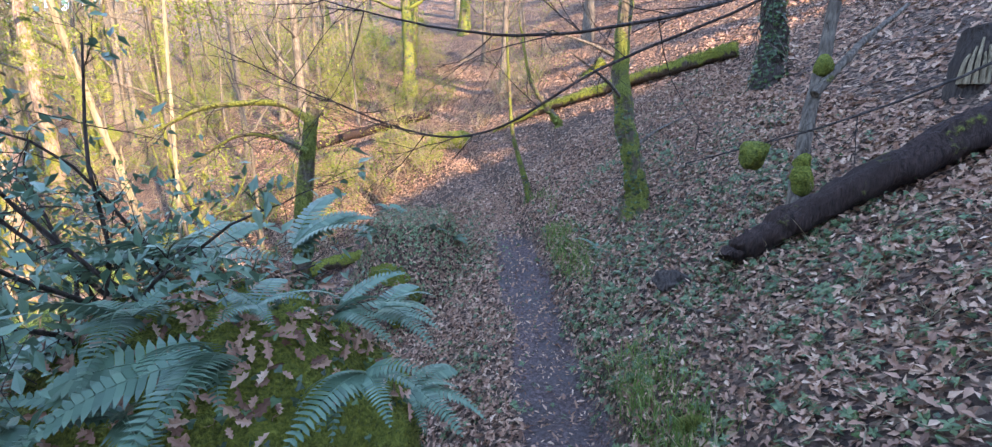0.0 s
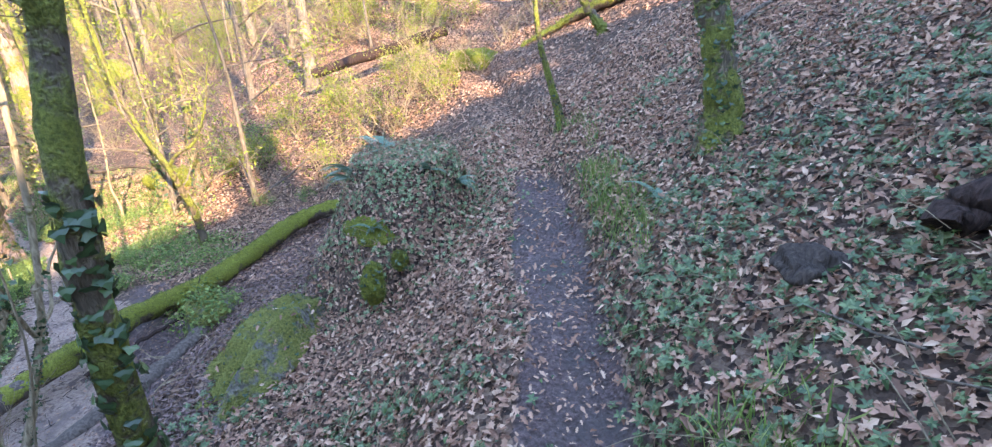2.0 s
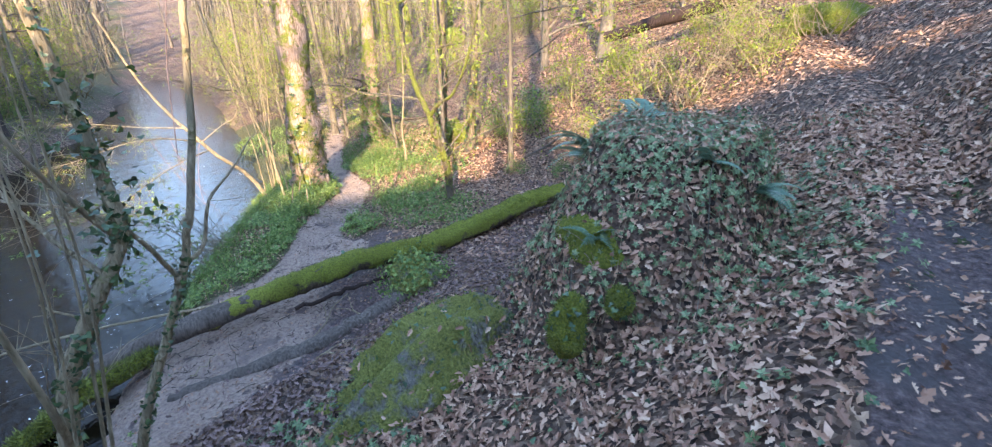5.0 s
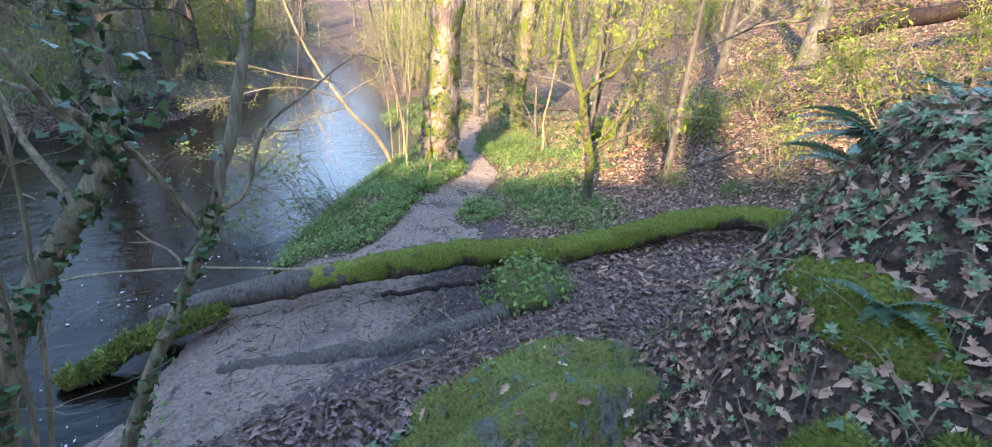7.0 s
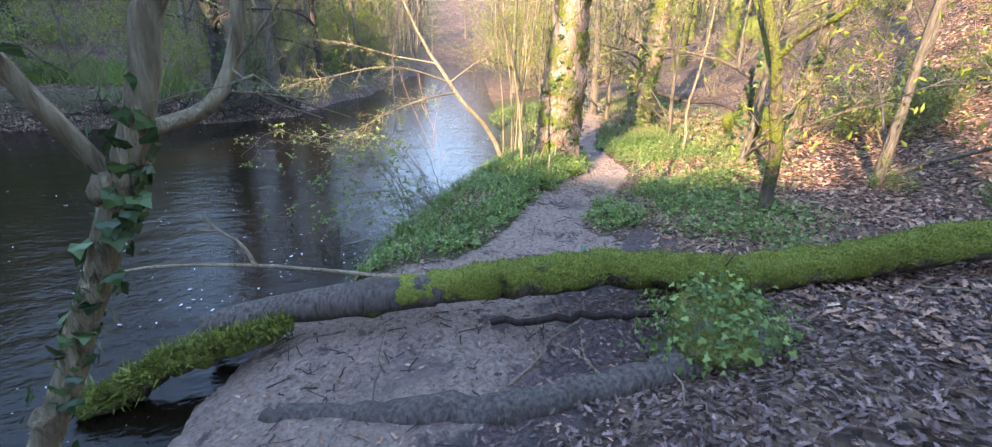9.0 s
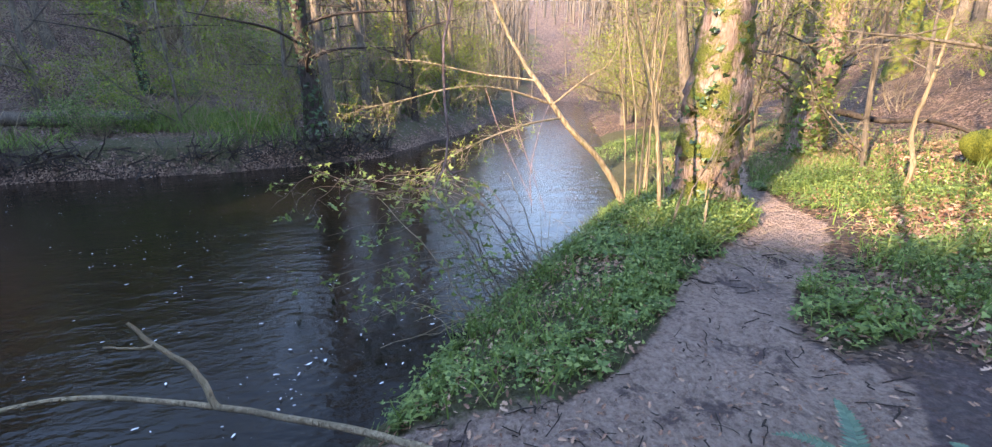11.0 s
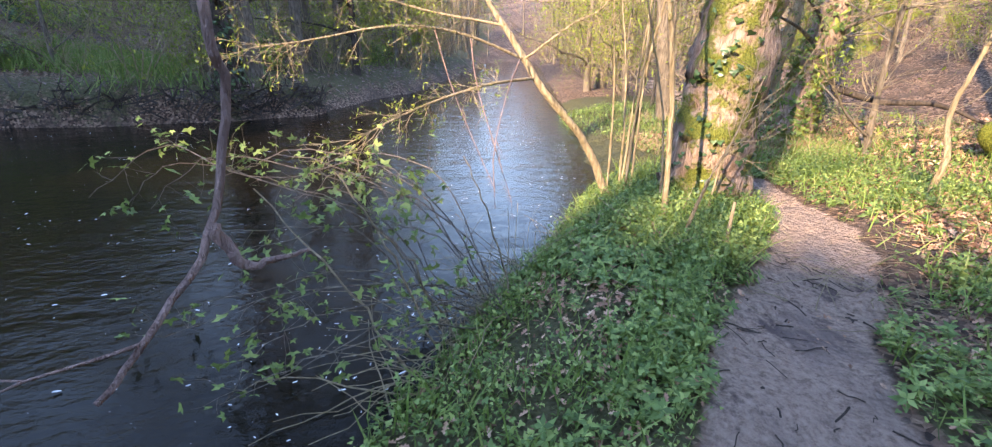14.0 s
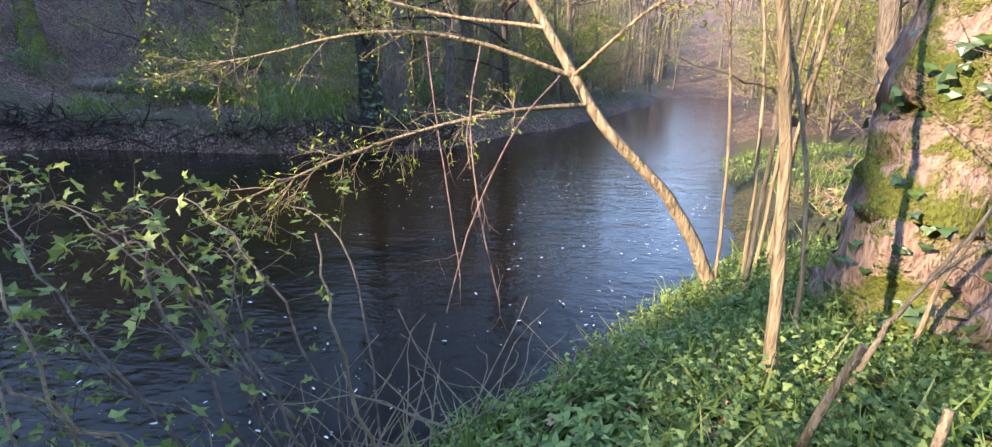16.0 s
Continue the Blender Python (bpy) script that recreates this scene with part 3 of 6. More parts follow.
def wood_stand():
    kinds = [
        bare_tree(11, 13, 0.2, BARK_GREY, TWIG, 10, 9, label="tall bare woodland tree with grey-brown bark"),
        bare_tree(12, 9, 0.11, BARK_GREY, TWIG, 11, 11, 4, SPRING, label="slim tree breaking into pale spring leaf", low=0.2),
        bare_tree(13, 15, 0.28, BARK_MOSSY, BARK_GREY, 10, 8, ivy=45, label="large tree with mossy, ivy-clad trunk"),
        bare_tree(14, 6, 0.05, BARK_GREY, TWIG, 10, 12, 3, SPRING, label="thin sapling in early yellow-green leaf", low=0.1),
        bare_tree(15, 11, 0.15, BARK_GREY, TWIG, 9, 9, label="leaning bare tree with grey bark", lean=(1.6, 0.5)),
    ]
    g = np.random.default_rng(21)
    spots = []
    # the wooded hillside ahead, thinly spaced
    for _ in range(900):
        x, y = g.uniform(-34, 9), g.uniform(12, 48)
        nh = north(x, y)
        if nh < 0.8 or path_b(np.array(x), np.array(y)) < 0.9 or (abs(x - trail_x(y)) < 1.5 and y < 20):
            continue
        if (x > -1.5 and y < 15.5) or (x > -7 and nh < 4.5) or (x > -15 and nh < 2.6):
            continue
        if all((x - a) ** 2 + (y - b) ** 2 > (1.45 + 0.03 * nh) ** 2 for a, b, _ in spots):
            spots.append((x, y, g.choice(5, p=[0.25, 0.22, 0.14, 0.25, 0.14])))
        if len(spots) > 104:
            break
    # the wood across the river
    far = []
    for _ in range(900):
        x, y = g.uniform(-48, -17.5), g.uniform(-34, 12)
        _, f = shore(np.array(x), np.array(y))
        if f < 1.6:
            continue
        if all((x - a) ** 2 + (y - b) ** 2 > 1.9 ** 2 for a, b, _ in far):
            far.append((x, y, g.choice(5, p=[0.33, 0.05, 0.22, 0.2, 0.2])))
        if len(far) > 84:
            break
    # the wooded valley end
    for _ in range(900):
        x, y = g.uniform(-62, -33), g.uniform(-12, 40)
        nr, f = shore(np.array(x), np.array(y))
        if (land(x, y) < -2.4) or all((x - a) ** 2 + (y - b) ** 2 < 1 for a, b, _ in far):
            continue
        if all((x - a) ** 2 + (y - b) ** 2 > 2.6 ** 2 for a, b, _ in far):
            far.append((x, y, g.choice(5, p=[0.3, 0.2, 0.1, 0.2, 0.2])))
        if len(far) > 150:
            break
    # the slope above the trail
    up = [(9.5, 16, 0), (12, 12.5, 2), (7, 19, 4), (14, 8, 0), (11, 21, 0), (16, 16, 2), (8.6, 11.5, 4), (15, 4, 0)]
    up += [(-5.9, 11.3, 3), (-7.7, 11.1, 3), (-10.3, 11.9, 3)]
    # unseen trees up the slope, added only to dapple the sunlight
    up += [(13, -3, 0), (15.5, 0, 2), (12, -8, 4), (17, -5, 0), (10.5, 1.5, 3), (19, -10, 0), (14, -12, 2), (21, -3, 0), (8, -12, 4), (16, -16, 0), (23, -12, 0), (11, -17, 2), (20, -20, 0), (5, -14, 0)]
    for _ in range(400):
        x, y = g.uniform(-50, -30), g.uniform(4, 24)
        if land(x, y) > -2.5 and all((x - a) ** 2 + (y - b) ** 2 > 1.5 ** 2 for a, b, _ in far[85:]):
            far.append((x, y, g.choice([1, 3, 4, 1])))
        if len(far) > 182:
            break
    # trees crowding both banks where the river runs away
    for k in range(34):
        x = -13.5 - 0.85 * k + g.normal(0, 0.3)
        yn = float(np.interp(x, [-90, -29, -20, -15, -11], [34, 14.2, 11.5, 9.8, 8.5]))
        far.append((x, yn + g.uniform(0.9, 3.2), g.choice([1, 3, 3, 4])))
        if x < -18:
            yf = float(np.interp(x, [-90, -35, -28.6, -21.6, -19.4], [28, 11.4, 9.2, 6.8, 5.2]))
            far.append((x, yf - g.uniform(1.2, 3.5), g.choice([1, 3, 4, 0])))
    # the river's far reach stays open to the sky
    far = [s for s in far if s[0] > -22 or s[0] < -37 or not 5 < math.degrees(math.atan2(s[1] - 6, -6 - s[0])) < 24]
    first = set()
    for x, y, k in spots + far + up:
        k = int(k)
        s, turn = g.uniform(0.8, 1.25), g.uniform(0, 360)
        if x < -37:
            s *= 0.5
        if k not in first:
            first.add(k)
            kinds[k].matrix_basis = pose(x, y, float(land(x, y)) - 0.05, 0, 0, turn)
            continue
        plant_copy(kinds[k], x, y, s, turn, (g.normal(0, 3), g.normal(0, 3)))


wood_stand()


def shaped_tree(name, pts, r0, r1, mat, label, sides=11, lump=0.08, seed=1, foot=0.5, foot_h=0.09, power=1.0, steps=8):
    """A tree whose trunk follows given points from its foot; returns the thing, path, radii and foot."""
    base = np.array(pts[0], float)
    e = thing(name, base, label, "tree")
    path = spline(np.array(pts, float) - base, steps)
    path = path + np.random.default_rng(seed).normal(0, 0.012 if r0 > 0.1 else 0.003, path.shape) * (np.linspace(0, 1, len(path))[:, None] > 0.05)
    rad = flare(path, r0, r1, power, foot, foot_h)
    g = Geo()
    tube(g, path, rad, sides, lump, seed)
    part("trunk", g, mat, e)
    return e, path, rad


def limb(e, name, pts, r0, r1, mat, origin, twigs=0, twig_len=0.5, twig_r=0.004, seed=3, twig_mat=None, sub=3, lift=0.02, sides=7, label="", buds=None):
    """A limb through given world points, with its twigs as a part of their own."""
    g = np.random.default_rng(seed)
    p = spline(np.array(pts, float) - np.array(origin, float), 5)
    p[1:-1] += g.normal(0, min(0.006, 0.0008 + 0.12 * r1), p[1:-1].shape)
    geo = Geo()
    tube(geo, p, np.linspace(r0, r1, len(p)), sides, 0.025, seed)
    b = part(name, geo, mat, e, label)
    if twigs:
        tw, ends = Geo(), []
        grow_twigs(tw, p, twigs, twig_len, twig_r, g, lift, sub, 4, ends)
        part("twig_spray", tw, twig_mat or mat, b)
        if buds:
            leaves_on("bud_spray", b, ends, buds, POINTED, POINTED_F, 0.032, 0.014, 3, g, "opening leaf buds")
    return p


def near_trees():
    g = np.random.default_rng(31)
    # the large ivy-hung tree by the river path
    z = float(land(-9.4, 8.8))
    e, path, rad = shaped_tree("tree", [(-9.4, 8.8, z - 0.25), (-9.42, 8.81, z + 0.5), (-9.46, 8.86, z + 1.6), (-9.52, 8.95, z + 3.2), (-9.7, 9.1, z + 6), (-9.5, 9.4, z + 12)], 0.41, 0.16, BARK_BIG, "large old tree with furrowed, half mossy bark and a swollen foot", 28, 0.12, 5, 0.42, 0.05, steps=12)
    trunk_ivy("ivy", e, path, rad, IVY, 60, 0.08, g, 0.5)
    tw, ends = Geo(), []
    for k in range(10):
        i = int(g.integers(32, len(path)))
        a = g.uniform(0, 6.28)
        p = wander(path[i], (math.cos(a), math.sin(a), 0.5), g.uniform(1.8, 3.6), 8, 0.14, g, 0.02)
        lg = Geo()
        tube(lg, p, np.linspace(rad[i] * 0.35, 0.01, len(p)), 6, cap=False)
        part("limb", lg, BARK_GREY, e)
        grow_twigs(tw, p, 12, 1.0, 0.005, g, 0.0, 4, 3, ends)
    part("twig_spray", tw, TWIG, e)
    limb(e, "limb", [(-9.6, 9.2, z + 4.5), (-8.6, 8.0, z + 5.2), (-7.2, 6.6, z + 4.6), (-6.5, 5.9, z + 3.2), (-6.38, 5.66, z + 1.9), (-6.18, 5.6, -0.9), (-6.075, 5.59, -1.14), (-6.075, 5.596, -1.214), (-6.041, 5.574, -1.322), (-5.992, 5.535, -1.387), (-5.959, 5.511, -1.414)], 0.0075, 0.0024, BARK_RED, (-9.4, 8.8, z - 0.25), 3, 0.12, 0.002, 58, BARK_RED, 1, -0.03)
    limb(e, "limb", [(-6.045, 5.577, -1.315), (-6.038, 5.597, -1.348), (-6.042, 5.618, -1.35), (-6.05, 5.649, -1.345)], 0.006, 0.0015, BARK_RED, (-9.4, 8.8, z - 0.25))
    # shoots that stand round its foot on the river side
    for k, (x, y, dx, dy, h, r) in enumerate([(-9.7, 8.1, -0.05, 0.1, 3.8, 0.015), (-9.95, 8.2, -0.4, -0.1, 3.5, 0.014), (-9.85, 8.0, 0.1, -0.25, 3.2, 0.012), (-10.2, 8.35, -0.2, 0.2, 4.0, 0.014), (-8.5, 7.78, 0.05, -0.6, 3.6, 0.022), (-10.4, 8.5, 0.3, 0.05, 3.6, 0.02), (-10.0, 8.35, -0.6, 0.3, 3.0, 0.014), (-8.52, 8.0, -0.12, 0.35, 1.0, 0.012), (-8.95, 8.5, 0.05, 0.1, 1.4, 0.012), (-9.1, 8.15, -0.25, -0.3, 2.6, 0.012)]):
        z = float(land(x, y)) - 0.1
        s, sp, sr = shaped_tree("sapling", [(x, y, z), (x + dx * 0.3, y + dy * 0.3, z + h * 0.35), (x + dx + 0.03 * math.sin(5 * k), y + dy, z + h * 0.7), (x + 1.3 * dx, y + 1.4 * dy, z + h)], r, r * 0.3, BARK_PALE, "thin pale upright shoot beside the large tree", 7, 0.03, 40 + k, 0.3, 0.05)
        tagged(s, group="shoots by the river")
        tw = Geo()
        grow_twigs(tw, sp[8:], 9, 0.55, 0.004, g, 0.02, 2, 3)
        part("twig_spray", tw, TWIG, s)
    # the pale tree that leans out over the river
    o = (-9.86, 8.06, float(land(-9.86, 8.06)) - 0.08)
    e, path, rad = shaped_tree("tree", [o, (-9.83, 7.68, -2.06), (-9.81, 7.22, -1.58), (-9.95, 6.9, -1.1), (-10.12, 6.72, -0.8), (-10.3, 6.4, -0.1), (-10.4, 6.1, 0.9)], 0.042, 0.016, BARK_PALE, "pale young tree leaning out over the water", 9, 0.05, 6, 0.25, 0.05)
    limb(e, "limb", [(-9.83, 7.12, -1.46), (-9.52, 6.6, -1.5), (-9.25, 6.0, -1.66), (-9.0, 5.44, -1.9)], 0.015, 0.004, BARK_PALE, o, 30, 0.32, 0.0032, 61, TWIG, 5, -0.02, buds=SPRING)
    limb(e, "limb", [(-9.86, 7.02, -1.3), (-9.72, 6.45, -1.12), (-9.62, 5.9, -1.08), (-9.55, 5.3, -1.2), (-9.5, 4.85, -1.28)], 0.014, 0.004, BARK_PALE, o, 30, 0.34, 0.0032, 62, TWIG, 5, 0.0, buds=SPRING)
    limb(e, "limb", [(-9.98, 6.87, -1.03), (-10.19, 6.12, -0.92), (-10.2, 5.5, -0.78), (-10.25, 4.9, -0.75)], 0.013, 0.004, BARK_PALE, o, 24, 0.36, 0.0032, 68, TWIG, 5, 0.0, buds=SPRING)
    limb(e, "limb", [(-9.86, 7.02, -1.3), (-9.6, 7.35, -1.0), (-9.45, 7.55, -0.85), (-9.35, 7.7, -0.4)], 0.012, 0.005, BARK_PALE, o, 20, 0.34, 0.0032, 63, TWIG, 5, 0.02, buds=SPRING)
    limb(e, "limb", [(-9.75, 6.95, -1.3), (-9.4, 6.75, -1.55), (-9.09, 6.58, -1.95), (-8.75, 6.52, -2.3)], 0.007, 0.003, BARK_RED, o, 4, 0.25, 0.002, 64, BARK_RED, 1, -0.05)
    limb(e, "limb", [(-9.7, 6.5, -1.15), (-9.4, 6.5, -1.5), (-9.12, 6.6, -1.95), (-9.0, 6.72, -2.35)], 0.007, 0.003, BARK_RED, o, 4, 0.25, 0.002, 65, BARK_RED, 1, -0.05)
    limb(e, "limb", [(-9.66, 6.2, -1.1), (-9.45, 6.3, -1.5), (-9.2, 6.42, -1.85), (-8.9, 6.55, -2.2)], 0.006, 0.0025, BARK_RED, o, 3, 0.25, 0.002, 69, BARK_RED, 1, -0.05)
    # broken stems standing in the bank herbs
    for k, (x, y, h, dx) in enumerate([(-8.2, 7.72, 0.5, 0.08), (-8.05, 7.95, 0.38, -0.06), (-8.75, 7.3, 0.3, 0.05)]):
        z = float(land(x, y)) - 0.05
        st = Geo()
        tube(st, spline([(0, 0, 0), (dx * 0.4, 0.02, h * 0.5), (dx, 0.05, h)], 4), np.linspace(0.014, 0.011, 9), 7, 0.08, 66 + k)
        st = part("broken_stem", st, TWIG)
        st.location = (x, y, z)
        tagged(st, "broken pale stem standing in the herbs", "stem", "broken stems")
    # twin ivy trees on the near bank, beside the way down
    o = (-3.52, 4.1, float(land(-3.52, 4.1)) - 0.1)
    e, path, rad = shaped_tree("tree", [o, (-3.48, 4.3, -1.8), (-3.44, 4.62, -1.1), (-3.43, 4.74, -0.8), (-3.45, 4.95, -0.1), (-3.5, 5.15, 1.0), (-3.6, 5.5, 3.0)], 0.032, 0.018, BARK_PALE, "slim leaning tree with pale mossy bark and a knot", 10, 0.03, 8, 0.2, 0.05)
    trunk_ivy("ivy", e, path, rad, IVY, 110, 0.045, g, 0.5)
    for k, (zz, a) in enumerate([(-0.95, -1.2), (-1.45, -0.6), (-0.55, -1.8)]):
        i = int(np.argmin(abs(path[:, 2] + o[2] - zz)))
        knot = Geo()
        blob(knot, path[i] + np.array([math.cos(a), math.sin(a), 0]) * rad[i] * 0.8, (0.026, 0.026, 0.034), 0.3, 76 + k)
        part("knot", knot, BARK_PALE, e)
    limb(e, "limb", [(-3.43, 4.74, -0.85), (-3.47, 4.87, -0.78), (-3.5, 4.98, -0.5), (-3.6, 5.2, -0.35), (-3.9, 5.5, -0.2)], 0.017, 0.005, BARK_PALE, o, 7, 0.45, 0.003, 71, TWIG)
    limb(e, "limb", [(-3.44, 4.68, -0.95), (-3.35, 4.5, -0.55), (-3.4, 4.3, -0.35), (-3.6, 4.0, -0.25)], 0.018, 0.006, BARK_PALE, o, 10, 0.5, 0.003, 72, TWIG)
    o = (-3.15, 3.75, float(land(-3.15, 3.75)) - 0.15)
    e, path, rad = shaped_tree("tree", [o, (-3.22, 3.88, -1.7), (-3.25, 4.0, -1.24), (-3.25, 4.2, -0.88), (-3.27, 4.42, -0.53), (-3.32, 4.45, -0.2), (-3.4, 4.4, 0.5), (-3.7, 4.3, 2.0), (-3.9, 4.2, 3.5)], 0.055, 0.022, BARK_PALE, "pale crooked tree with ivy round its trunk", 11, 0.05, 9, 0.25, 0.06)
    trunk_ivy("ivy", e, path, rad, IVY, 110, 0.05, g, 0.8)
    top = path[(path[:, 2] + o[2] > -0.6) & (path[:, 2] + o[2] < 0.3)]
    leaves_on("ivy", e, top, IVY, IVYL, IVYL_F, 0.06, 0.11, 9, g, "bunch of dark ivy leaves")
    for k in range(4):
        x, y = -3.15 + 0.12 * k - 0.15, 3.85 + 0.13 * (k % 2)
        limb(e, "stem", [(x, y, float(land(x, y))), (x - 0.04, y + 0.1, -1.4), (x - 0.08 + 0.06 * k, y + 0.2, -0.6), (x - 0.2 + 0.1 * k, y + 0.25, 0.6)], 0.012, 0.005, BARK_PALE, o, 6, 0.4, 0.0025, 176 + k, TWIG, 2)
    limb(e, "limb", [(-3.26, 4.3, -0.7), (-3.5, 4.15, -0.45), (-3.8, 4.05, -0.2), (-4.0, 4.0, 0.2)], 0.016, 0.006, BARK_PALE, o, 12, 0.55, 0.0035, 73, TWIG)
    limb(e, "limb", [(-3.27, 4.42, -0.53), (-3.2, 4.25, -0.2), (-3.15, 4.1, 0.2), (-3.2, 4.0, 0.9)], 0.018, 0.008, BARK_PALE, o, 12, 0.6, 0.0035, 74, TWIG)
    limb(e, "limb", [(-3.2, 3.9, -1.7), (-2.95, 3.9, -1.2), (-2.9, 3.85, -0.6), (-2.95, 3.8, 0.4)], 0.022, 0.01, BARK_PALE, o, 8, 0.5, 0.003, 75, TWIG)
    # mossy tree with a broken top and two sideways limbs, near the trail
    o = (-1.62, 3.55, float(land(-1.62, 3.55)) - 0.1)
    e, path, rad = shaped_tree("tree", [o, (-1.6, 3.6, -0.3), (-1.52, 3.6, 0.45), (-1.46, 3.68, 1.1), (-1.4, 3.74, 1.52)], 0.085, 0.05, BARK_MOSSY, "small mossy tree with a broken top and ivy at its foot", 11, 0.09, 10, 0.3, 0.06)
    trunk_ivy("ivy", e, path, rad, IVY, 120, 0.08, g, 0.55)
    limb(e, "limb", [(-1.38, 3.68, 1.4), (-1.6, 3.7, 1.55), (-1.95, 3.75, 1.56), (-2.3, 3.8, 1.52), (-2.7, 3.85, 1.35)], 0.034, 0.012, BARK_MOSSY, o, 9, 0.6, 0.004, 81, BARK_DARK)
    limb(e, "limb", [(-1.4, 3.6, 1.2), (-1.7, 3.75, 1.3), (-2.1, 3.9, 1.3), (-2.6, 4.0, 1.05)], 0.024, 0.008, BARK_MOSSY, o, 8, 0.5, 0.004, 82, BARK_DARK)
    # the tree beside the log on the slope, with yellow moss cushions
    o = (2.84, 4.4, float(land(2.84, 4.4)) - 0.12)
    e, path, rad = shaped_tree("tree", [o, (2.87, 4.45, 0.95), (2.93, 4.55, 1.5), (3.1, 4.7, 2.4), (3.2, 4.9, 4.5), (3.1, 5.1, 8)], 0.085, 0.03, BARK_GREY, "slender grey tree with yellow-green moss cushions near its foot", 11, 0.07, 11, 0.2, 0.05)
    for k, (zz, a, r) in enumerate([(0.95, -1.9, 0.09), (0.86, -1.4, 0.085), (1.05, -2.1, 0.07), (2.0, -1.9, 0.08)]):
        i = int(np.argmin(abs(path[:, 2] + o[2] - zz)))
        c = path[i] + np.array([math.cos(a), math.sin(a), 0]) * rad[i] * 0.8
        moss = Geo()
        blob(moss, c, (r, r, r * 1.2), 0.18, 90 + k)
        part("moss_cushion", moss, MOSS, e, "bright yellow-green moss")
    tw = Geo()
    grow_twigs(tw, path[14:], 16, 1.1, 0.006, g, 0.02, 4, 3)
    part("twig_spray", tw, BARK_GREY, e)
    limb(e, "limb", [(3.12, 4.75, 2.7), (2.2, 3.4, 2.45), (1.05, 2.4, 2.0), (0.55, 2.15, 1.86), (0.1, 2.05, 1.8), (-0.35, 2.1, 1.86), (-0.8, 2.2, 1.98)], 0.013, 0.0025, BARK_DARK, o, 22, 0.6, 0.0028, 85, BARK_DARK, 3, -0.02)
    limb(e, "limb", [(2.2, 3.4, 2.45), (1.2, 2.6, 2.0), (0.5, 2.3, 1.7), (0.05, 2.2, 1.44), (-0.3, 2.2, 1.4), (-0.8, 2.2, 1.58), (-1.3, 2.3, 1.8)], 0.009, 0.0022, BARK_DARK, o, 18, 0.5, 0.0025, 86, BARK_DARK, 3, 0.0)
    limb(e, "limb", [(3.15, 4.8, 3.3), (3.7, 3.7, 3.0), (3.2, 2.7, 2.35), (2.4, 2.3, 1.82), (1.6, 2.15, 1.5), (0.85, 2.1, 1.29)], 0.014, 0.003, BARK_DARK, o, 4, 0.4, 0.003, 87, BARK_DARK, 2, 0.0)
    moss = Geo()
    blob(moss, np.array((1.14, 2.1, 1.33)) - np.array(o), (0.065, 0.06, 0.062), 0.25, 96)
    part("moss_cushion", moss, MOSS, e, "round moss clump on a thin branch")
    limb(e, "limb", [(2.92, 4.5, 1.7), (3.4, 4.7, 2.15), (4.1, 5.1, 2.6)], 0.045, 0.02, BARK_GREY, o, 3, 0.5, 0.005, 88, BARK_GREY, 2, 0.0)
    # mossy ivy tree at the trail's edge
    o = (1.93, 6.35, float(land(1.93, 6.35)) - 0.15)
    e, path, rad = shaped_tree("tree", [o, (1.88, 6.38, 0.7), (1.72, 6.45, 1.4), (1.66, 6.6, 2.2), (1.75, 6.9, 4), (1.9, 7.2, 8)], 0.165, 0.07, BARK_MOSSY, "leaning tree with bright moss and ivy up its trunk", 13, 0.09, 12, 0.45, 0.06)
    trunk_ivy("ivy", e, path, rad, IVY, 110, 0.05, g, 0.45)
    for k in range(9):
        i = int(g.integers(12, len(path)))
        a = g.uniform(0, 6.28)
        limb(e, "limb", [path[i] + o, path[i] + o + (math.cos(a) * 0.5, math.sin(a) * 0.5, 0.25), path[i] + o + (math.cos(a) * 1.3, math.sin(a) * 1.3, 0.5)], 0.03, 0.008, BARK_GREY, o, 10, 0.7, 0.004, 100 + k, BARK_GREY)
    # two small leaning trees by the trail
    for k, (x, y, pts) in enumerate([(0.66, 9.05, [(-0.08, 0.02, 0.35), (-0.25, 0.05, 0.9), (-0.4, 0.1, 1.6), (-0.5, 0.3, 3.2)]), (1.57, 11.85, [(-0.15, 0.0, 0.25), (-0.45, 0.0, 0.6), (-0.8, 0.05, 1.2), (-1.1, 0.2, 2.6)])]):
        z = float(land(x, y)) - 0.1
        e, path, rad = shaped_tree("tree", [(x, y, z)] + [(x + a, y + b, z + c) for a, b, c in pts], (0.075, 0.12)[k], 0.02, BARK_MOSSY, ("thin mossy leaning tree at the trail's edge", "short dark leaning trunk with a mossy foot")[k], 9, 0.08, 14 + k, 0.4, 0.06)
        tw = Geo()
        grow_twigs(tw, path[12:], 14, 1.0, 0.006, g, 0.0, 4, 3)
        part("twig_spray", tw, BARK_GREY, e)
        if k == 0:
            trunk_ivy("ivy", e, path, rad, IVY, 60, 0.05, g, 0.4)
    # ivy-covered tree higher up the slope, with the mossy dead trunk leaning by it
    o = (4.55, 8.3, float(land(4.55, 8.3)) - 0.15)
    e, path, rad = shaped_tree("tree", [o, (4.55, 8.3, o[2] + 0.8), (4.45, 8.3, o[2] + 1.8), (4.3, 8.4, o[2] + 3.5), (4.3, 8.5, o[2] + 9)], 0.22, 0.1, BARK_DARK, "dark broad tree trunk wrapped in ivy", 13, 0.1, 17, 0.4, 0.06)
    trunk_ivy("ivy", e, path, rad, IVY, 170, 0.075, g, 0.6)
    # hawthorn-like tree by the river path, with its fork
    o = (-5.97, 9.62, float(land(-5.97, 9.62)) - 0.1)
